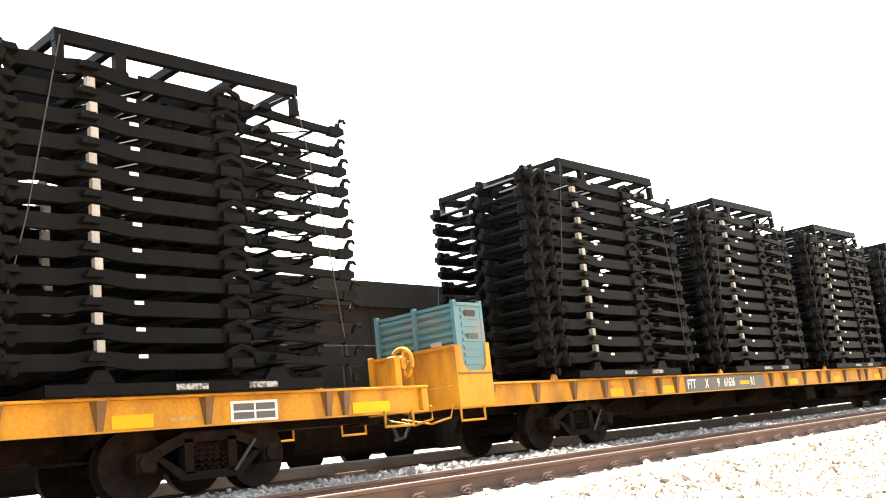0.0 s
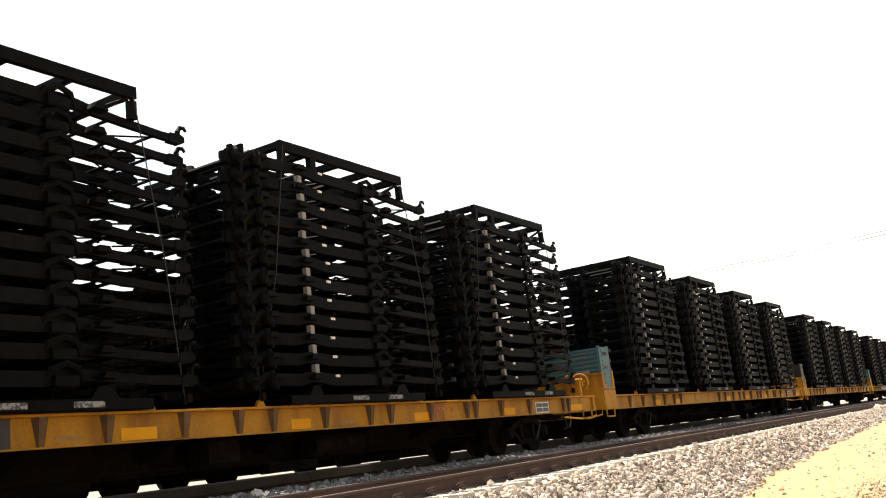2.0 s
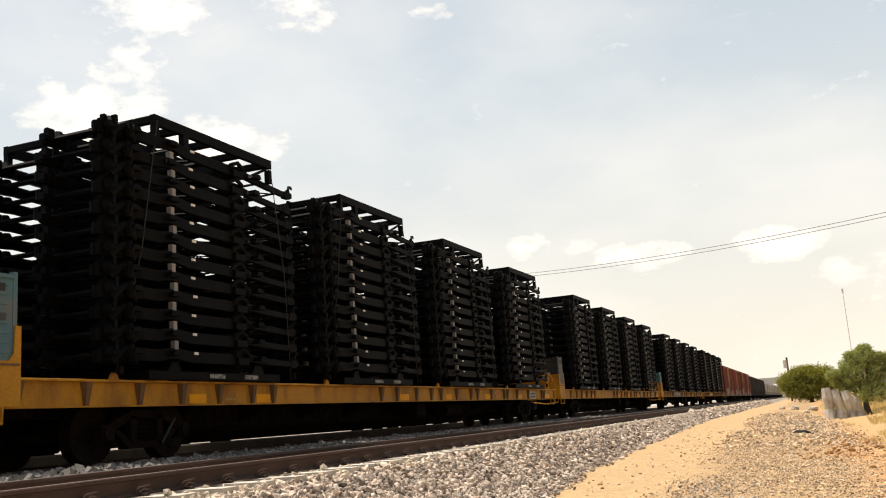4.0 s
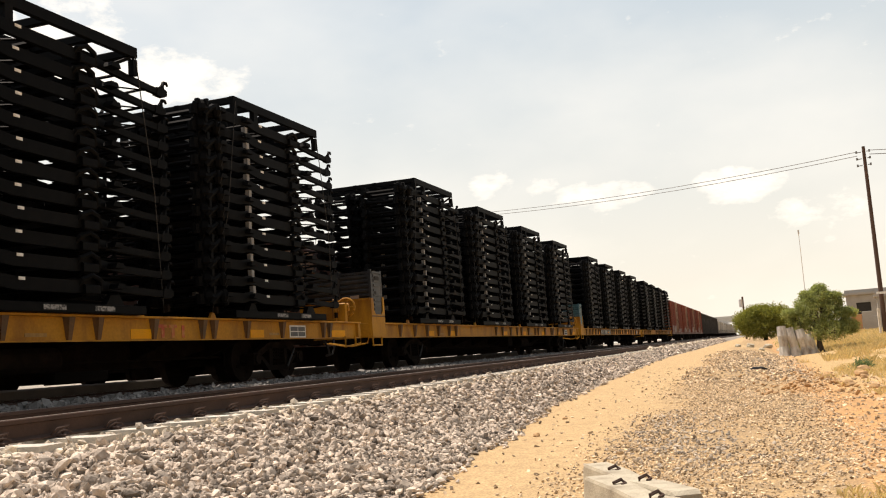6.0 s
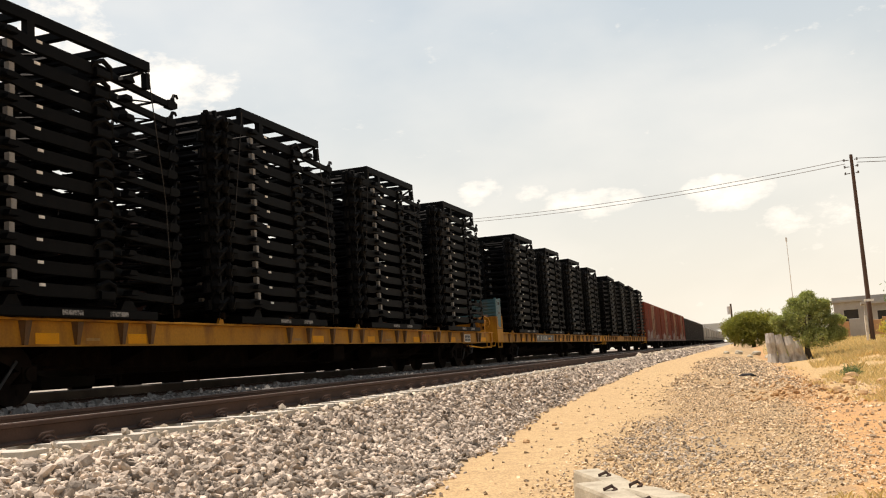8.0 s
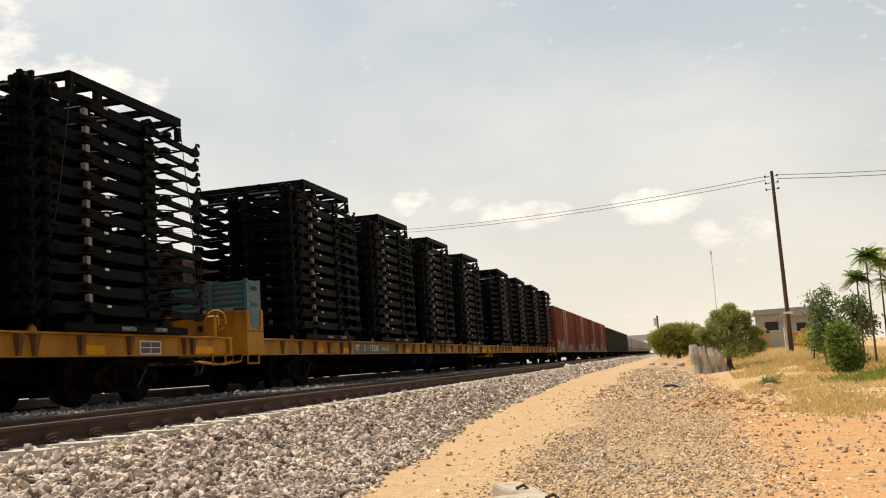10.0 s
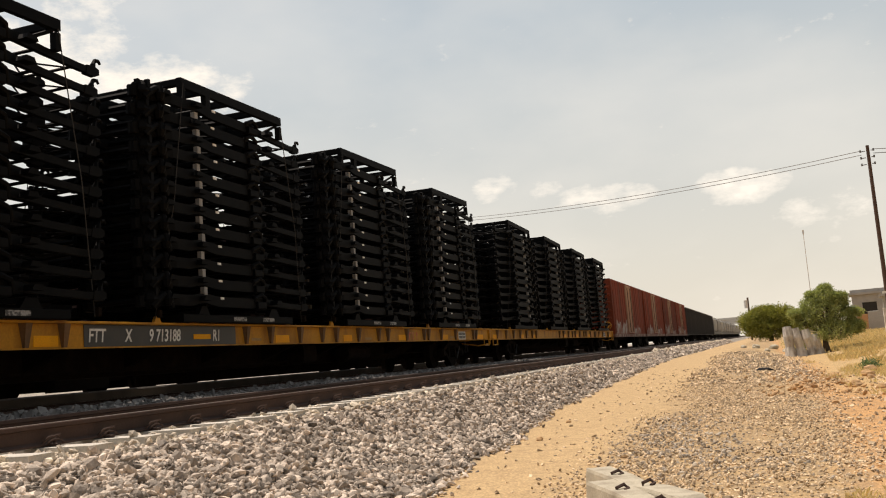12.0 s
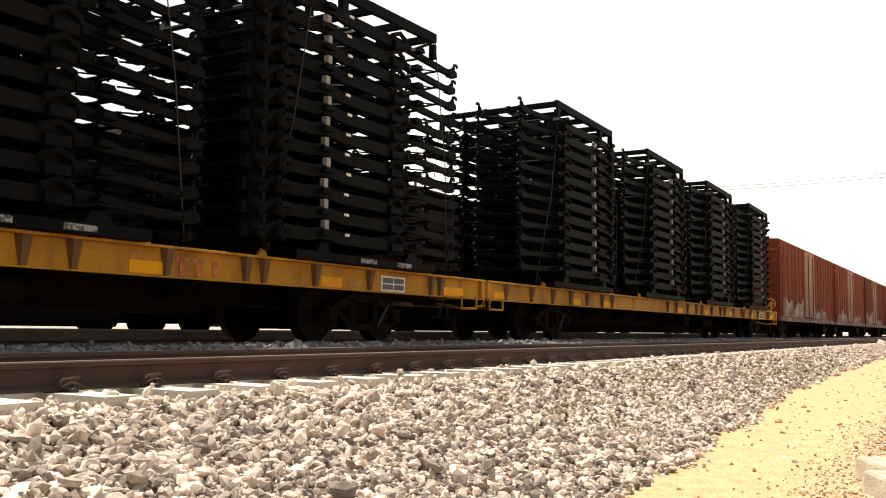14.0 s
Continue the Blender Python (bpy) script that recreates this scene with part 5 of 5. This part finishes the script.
tree("hedge_tree", tx, ty, "dense rounded dark green tree beside the line", "tree",
     [(-1.5, 0, 2.3, 1.5, 1.3, 1.1), (.7, 0, 2.75, 2.0, 1.4, 1.05), (0, 0, 1.5, 2.7, 1.6, 1.2), (1.9, 0, 2.0, 1.2, 1.2, 1.1), (-.5, 0, 3.0, 1.3, 1.1, .75)], LEAFDARK, .10, 760, 13, 1.2, .2, 6, low=.1)
tx, ty = at_sight(2.0, 56)
tree("shrub", tx, ty, "low green shrub between the trees", "shrub", [(0, 0, .5, .9, .5, .5)], LEAF, .05, 260, 8, .3, .05, 7)
for i, (az_, dist, hh, lobes) in enumerate(((8.85, 34, 1.7, [(0, 0, 2.25, .5, .5, .5), (.1, 0, 1.65, .62, .5, .5), (-.05, 0, 1.1, .5, .4, .4)]),
                                            (10.6, 35, 1.8, [(0, 0, 2.0, .4, .4, .4), (.15, 0, 1.4, .5, .4, .4)]))):
    x, y = at_sight(az_, dist)
    tree("young_tree", x, y, "young slender tree with long drooping leaves", "tree", lobes, LEAFCOOL, .075, 115, 7, hh, .045, 20 + i, group="young trees")
x, y = at_sight(9.75, 31)
tree("bush", x, y, "bright green leafy bush in dry grass", "bush", [(0, 0, .85, .5, .5, .55), (.1, 0, .4, .45, .4, .35), (-.1, 0, 1.25, .3, .3, .3)], LEAFBRIGHT, .06, 260, 8, .6, .04, 30)
x, y = at_sight(8.1, 40)
tree("bush", x, y, "yellowing bush under the pole", "bush", [(0, 0, 1.0, .55, .5, .35), (.4, 0, .85, .45, .4, .35)], LEAFYELLOW, .05, 200, 8, .6, .04, 31)
x, y = at_sight(5.6, 27.5)
tree("shrub", x, y, "small dark green weed in the gravel", "shrub", [(0, 0, .14, .26, .25, .14)], LEAFCOOL, .035, 90, 6, .1, .02, 32)


def fan_tree(x, y, hh, seed):
    """Thin stems, each with a crown of long divided leaves."""
    rng = np.random.default_rng(seed)
    t = thing("feather_tree", "tall thin tree with fans of divided leaves", "tree", "feather-leaved trees", at=pose(x, y, height(x, y) - .03))
    part("trunk", Geo().tube([(0, 0, 0), (.03, 0, hh * .5), (.06, 0, hh)], .04, 6, taper=[.04, .03, .022]), BARK, t)
    vs, k = [], 0
    for i in range(40):
        q, up = rng.uniform(0, 2 * math.pi), rng.uniform(-.2, 1.5)
        ln = rng.uniform(.35, .68)
        for j in range(14):
            u = (j + 1) / 14
            c = np.array((.06 + math.cos(q) * ln * u, math.sin(q) * ln * u, hh + ln * (up * u - .6 * u * u)))
            side = np.array((-math.sin(q), math.cos(q), -.25)) * .19 * (1.15 - u * .7)
            tip = np.array((math.cos(q), math.sin(q), -.5)) * .035
            for s in (-1, 1):
                vs += [c - tip, c + s * side * .5 + tip * .3, c + s * side, c + s * side * .5 - tip * 1.2]
    part("crown", array_mesh("crown", np.array(vs), np.arange(len(vs)).reshape(-1, 4), LEAFBRIGHT if seed % 2 else LEAF), LEAF, t)


for az_, dist, hh, sd in ((11.35, 33, 3.6, 1), (12.0, 34, 3.4, 2), (10.75, 33.5, 2.9, 3), (12.6, 33, 2.6, 4), (13.6, 35, 3.2, 5)):
    fan_tree(*at_sight(az_, dist), hh, sd)


def grass(name, spots, count, tall, mat, label, seed):
    rng = np.random.default_rng(seed)
    v, f = [], []
    for _ in range(count):
        x0, x1, y0, y1 = spots[rng.integers(len(spots))]
        x, y = rng.uniform(x0, x1), rng.uniform(y0, y1)
        rim = min((x - x0) / 1.6, (y - y0) / 4.0, (y1 - y) / 4.0, 1.0)
        if noise.noise((x * .55, y * .35, seed)) + .5 * noise.noise((x * 1.7, y * 1.2, seed)) < .55 - .75 * rim:
            continue
        z = height(x, y) - .02
        q, hh, w = rng.uniform(0, 6.28), tall * rng.uniform(.4, 1.2), .012
        dx, dy = math.cos(q), math.sin(q)
        k = len(v)
        v += [(x - dy * w, y + dx * w, z), (x + dy * w, y - dx * w, z), (x + dx * hh * .25, y + dy * hh * .25, z + hh * .7), (x + dx * hh * .6, y + dy * hh * .6, z + hh)]
        f += [(k, k + 1, k + 2), (k, k + 2, k + 3)]
    me = bpy.data.meshes.new(name)
    me.from_pydata(v, [], f)
    me.materials.append(mat)
    tagged(new(name, me), label, "grass", kind="stuff")


grass("dry_grass", [(1.2, 9, 18, 36), (1.2, 5, 15, 36), (3.2, 10, 28, 64), (1.6, 5, 14, 24)], 30000, .13, DRY, "dry yellow grass and straw", 41)
grass("green_grass", [(3.6, 8, 25, 31), (4.5, 10, 24, 36)], 8000, .20, GREENGRASS, "half-green grass round the bushes", 42)
grass("dry_grass", [(2.2, 11, 34, 62), (1.6, 12, 40, 85), (3.0, 7, 30, 46)], 42000, .26, DRY, "tall dry straw under the trees", 44)
grass("dry_grass", [(.5, 1.3, 6.0, 7.6)], 900, .09, DRY, "tuft of dry grass in the dirt", 43)


# ---------------------------------------------------------------- small things on the ground
def slab(x, y, z, turn, tilt, ln, label):
    s = thing("concrete_sleeper", label, "sleeper", "discarded sleepers", at=pose(x, y, z, tilt, 0, turn))
    body = Geo()
    prof = lambda w, h: [(-w, 0), (w, 0), (w * .86, h * .9), (w * .78, h), (-w * .78, h), (-w * .86, h * .9)]
    st = [(-ln / 2, .12, .21), (-ln / 2 + .05, .13, .235), (-.35, .125, .225), (0, .115, .20), (.35, .125, .225), (ln / 2 - .06, .13, .235), (ln / 2, .115, .19)]
    k = len(prof(1, 1))
    v = [(p[0], yy, p[1]) for yy, w, h in st for p in prof(w, h)]
    f = [(i * k + j, i * k + (j + 1) % k, (i + 1) * k + (j + 1) % k, (i + 1) * k + j) for i in range(len(st) - 1) for j in range(k)]
    f += [tuple(range(k))[::-1], tuple(range((len(st) - 1) * k, len(st) * k))]
    part("block", body.add(v, f), OLDCONCRETE, s)
    for yy in (-.22, .43):
        part("clip", Geo().tube([(-.06, yy, .18), (-.05, yy, .24), (.02, yy + .03, .255), (.04, yy, .23), (0, yy - .03, .22)], .014, 5), RAIL, s, "rusty spring clip")


slab(-.93, 7.27, -1.0, 29, 0, 1.9, "old pale concrete sleeper lying in the dirt")
slab(-.77, 6.50, -1.0, 30, 0, 1.9, "discarded concrete sleeper with rusty clips")

BASE = np.array([(x, y, z) for x in (-1, 1) for y in (-1, 1) for z in (-1, 1)], float)
TRIS = np.array([(0, 1, 3), (0, 3, 2), (4, 6, 7), (4, 7, 5), (0, 4, 5), (0, 5, 1), (2, 3, 7), (2, 7, 6), (0, 2, 6), (0, 6, 4), (1, 5, 7), (1, 7, 3)])


PHI = (1 + 5 ** .5) / 2
ICO = np.array([(-1, PHI, 0), (1, PHI, 0), (-1, -PHI, 0), (1, -PHI, 0), (0, -1, PHI), (0, 1, PHI), (0, -1, -PHI), (0, 1, -PHI), (PHI, 0, -1), (PHI, 0, 1), (-PHI, 0, -1), (-PHI, 0, 1)]) / 1.9
ICO_TRIS = np.array([(0, 11, 5), (0, 5, 1), (0, 1, 7), (0, 7, 10), (0, 10, 11), (1, 5, 9), (5, 11, 4), (11, 10, 2), (10, 7, 6), (7, 1, 8),
                     (3, 9, 4), (3, 4, 2), (3, 2, 6), (3, 6, 8), (3, 8, 9), (4, 9, 5), (2, 4, 11), (6, 2, 10), (8, 6, 7), (9, 8, 1)])


def broken_stones(name, xy, size, mat, label, seed, sink=.35, flat=.6, fine=False):
    """Angular stones lying on the ground, all in one mesh."""
    rng = np.random.default_rng(seed)
    k = len(xy)
    r = size * np.exp(rng.normal(0, .26, k))
    base, tris = (ICO, ICO_TRIS) if fine else (BASE, TRIS)
    corner = base[None] * rng.uniform(.74, 1.06, (k, len(base), 1)) * rng.uniform(.84, 1.08, (k, len(base), 3)) * np.array((1.5, .95, flat)) * r[:, None, None] * .62
    q = rng.normal(0, 1, (k, 4))
    q[:, 1:3] *= .4
    q /= np.linalg.norm(q, axis=1)[:, None]
    w, x, y, z = q.T
    rot = np.stack([1 - 2 * (y * y + z * z), 2 * (x * y - z * w), 2 * (x * z + y * w), 2 * (x * y + z * w), 1 - 2 * (x * x + z * z), 2 * (y * z - x * w),
                    2 * (x * z - y * w), 2 * (y * z + x * w), 1 - 2 * (x * x + y * y)], axis=1).reshape(k, 3, 3)
    v = np.einsum("kij,kcj->kci", rot, corner)
    ground = np.array([height(a, b) for a, b in xy])
    v += np.concatenate([xy, (ground + r * (sink + rng.uniform(-.35, .45, k)))[:, None]], axis=1)[:, None, :]
    f = (tris[None] + len(base) * np.arange(k)[:, None, None]).reshape(-1, 3)
    me = array_mesh(name, v.reshape(-1, 3), f, mat)
    tagged(new(name, me), label, "stones", kind="stuff")


rng = np.random.default_rng(11)


def scatter(count, x0, x1, y0, y1, keep=None):
    p = np.stack([rng.uniform(x0, x1, count), rng.uniform(y0, y1, count)], axis=1)
    return p if keep is None else p[keep(p[:, 0], p[:, 1])]


def toe(x, y):
    """Thin the stones out at the ragged foot of the bank."""
    end = -2.72 - 1.05 * np.clip((y - 5.5) / 12, 0, 1) - .15 * np.clip((y - 17.5) / 27, 0, 1)
    return x < end + .06 * np.sin(y * 1.7) + .05 * np.sin(y * 4.1) + rng.normal(-.05, .10, len(x)) - .25 * (rng.uniform(0, 1, len(x)) < .3)


broken_stones("ballast", scatter(56000, -4.62, -2.3, .6, 15, toe), .048, STONE, "cream and grey crushed-stone ballast on the bank", 51, sink=.25, fine=True)
broken_stones("ballast", scatter(30000, -4.62, -3.2, 15, 42, toe), .056, STONE, "cream and grey crushed-stone ballast along the bank", 52, sink=.25, fine=True)
broken_stones("ballast", scatter(14000, -4.62, -3.2, 42, 130, toe), .085, STONE, "cream and grey ballast far along the bank", 53, sink=.1)
# stones in the train's shade, darkened by their material
broken_stones("ballast", scatter(17000, -9.2, -6.75, 1, 40), .044, SHADEDSTONE, "grey ballast between the tracks, darkened for the train's shade", 54, sink=.1)
broken_stones("ballast", scatter(15000, -5.05, -4.48, .6, 45), .043, PALESTONE, "pale ballast heaped over the sleeper ends", 55, sink=.62, fine=True)
broken_stones("ballast", scatter(4000, -5.05, -4.5, 45, 130), .08, PALESTONE, "pale ballast along the shoulder far off", 62, sink=.6)
broken_stones("ballast", scatter(5000, -6.5, -5.2, 3, 30), .05, STONE, "ballast between the near rails", 55, sink=.3)


def stony(x, y):
    """Small stones beside the path, in drifts, thinning out to bare earth."""
    drift = np.sin(x * 2.1 + y * .5) + np.sin(y * .9 - x * 1.3) + rng.normal(0, .7, len(x))
    return (x > -1.6 + rng.normal(0, .28, len(x))) & (x < .95 + rng.normal(0, .35, len(x))) & (drift > -.9)


def heaps(spots):
    p = [np.stack([rng.normal(x, wx, k), rng.normal(y, wy, k)], axis=1) for x, y, wx, wy, k in spots]
    return np.concatenate(p)


broken_stones("gravel", scatter(46000, -2.2, 2.0, 5.0, 24, stony), .022, PEBBLE, "small pale stones on the dirt beside the path", 56, sink=.1, fine=True)
broken_stones("gravel", scatter(15000, -2.0, 1.8, 22, 48, stony), .034, PEBBLE, "pale stones beside the path", 57, sink=.1)
broken_stones("gravel", scatter(1400, 0.9, 4.6, 8, 26), .026, PEBBLE, "stray stones on the bare earth", 58, sink=.1)
broken_stones("gravel", scatter(240, -3.3, -1.9, 5, 30, lambda x, y: x > -2.45 - 1.15 * np.clip((y - 5.5) / 12, 0, 1)), .024, PEBBLE, "loose stones on the path", 59, sink=.1)
broken_stones("gravel", heaps([(-1.2, 13.3, .28, 1.1, 420), (-.8, 10.6, .4, .8, 380), (-1.0, 12.0, .4, 1.0, 260), (-.4, 9.3, .6, .8, 300), (.4, 29, .5, 3.0, 1500), (-.2, 33, .6, 3.5, 1200)]), .027, GREYSTONE, "grey stones spilt beside the path", 60, sink=.15, fine=True)
broken_stones("clods", heaps([(.6, 19.8, .4, .9, 60), (.95, 22.6, .5, 1.4, 80), (1.6, 20.5, .6, 1.8, 60), (1.3, 25.5, .5, 1.6, 50)]), .075, ROCK, "orange clods of earth", 61, sink=.1, fine=True)

for i, (x, y, r) in enumerate(((1.75, 20.6, .17), (1.45, 19.2, .11), (2.1, 19.6, .12), (2.3, 24.0, .2), (1.6, 24.6, .14), (2.9, 23.0, .16), (1.05, 16.1, .07), (2.6, 26.5, .2), (-2.9, 12.35, .06),
                               (-3.0, 14.8, .05), (.9, 22.0, .1), (3.6, 21.0, .12), (.6, 60, .35), (-.4, 58, .3), (1.2, 55, .3), (-1.2, 62, .25), (.2, 52, .2))):
    bm = bmesh.new()
    bmesh.ops.create_icosphere(bm, subdivisions=2, radius=r)
    for vv in bm.verts:
        vv.co *= .8 + .35 * noise.noise(vv.co * (2.2 / r) * .5 + Vector((i * 7.3, 0, 0)))
        vv.co.z *= .7
    me = bpy.data.meshes.new("rock")
    bm.to_mesh(me)
    bm.free()
    me.materials.append(ROCK if i < 12 else OLDCONCRETE)
    ob = new("rock", me)
    ob.matrix_basis = pose(x, y, height(x, y) + r * .25, 0, 0, i * 40)
    tagged(ob, "orange-brown rock lying on the dirt" if i < 12 else "pale rubble lump beside the track", "rock", "rocks")
g = Geo().tube([(-.22, 0, .03), (-.1, .03, .05), (.12, -.02, .05), (.26, .02, .02)], .05, 7, taper=[.02, .055, .05, .015])
ob = part("rubber_scrap", g, TARRY, None, "", pose(-.02, 27.0, height(-.02, 27.0), 0, 0, 10))
tagged(ob, "dark scrap of rubber on the gravel", "scrap")

# ---------------------------------------------------------------- sleepers and clips of the near track
tie = Geo().prism([(-.14, -.40), (.14, -.40), (.12, -.175), (-.12, -.175)], "x", -1.30, 1.30)
tie_mesh = tie.mesh("sleeper", [CONCRETE])
clip = Geo().tube([(0, -.06, -.15), (.05, -.05, -.10), (.11, 0, -.085), (.05, .05, -.10), (.02, .03, -.15)], .011, 5).mesh("clip", [RAIL])
clip2 = Geo().soft(-.04, .04, -.02, .02, -.175, -.15, .006).tube([(-.03, -.05, -.15), (.0, -.01, -.12), (.03, .03, -.125), (.04, .05, -.15)], .009, 5).mesh("clip_foot", [RAIL])
for i in range(150):
    y = -4 + .61 * i
    part("sleeper", tie_mesh, CONCRETE, track_near, "", pose(NEAR_C, y, 0))
    if y < 45:
        part("clip", clip, RAIL, track_near, "", pose(NEAR_C + .7515 + .05, y, 0))
        part("clip", clip2, RAIL, track_near, "", pose(NEAR_C + .7515 + .11, y, 0))
for i in range(120):
    part("sleeper", tie_mesh, CONCRETE, track_far, "", pose(FAR_C, -4 + .61 * i, 0))


# ---------------------------------------------------------------- movement
def motions():
    rows = [(t, run) for t, run in RUN]
    for ob, y, turn in moving:
        walk(ob, [(t, pose(FAR_C, y + run, 0, 0, 0, turn)) for t, run in rows])
    spin = [(i / 15, run_at(i / 15)) for i in range(211)]
    for car in cars:
        for b in car.children:
            for w in b.children:
                if w.name.startswith("wheelset"):
                    yy, zz = w.location.y, w.location.z
                    walk(w, [(t, pose(0, yy, zz, math.degrees((RUN[0][1] - run) / 0.42))) for t, run in spin])


motions()
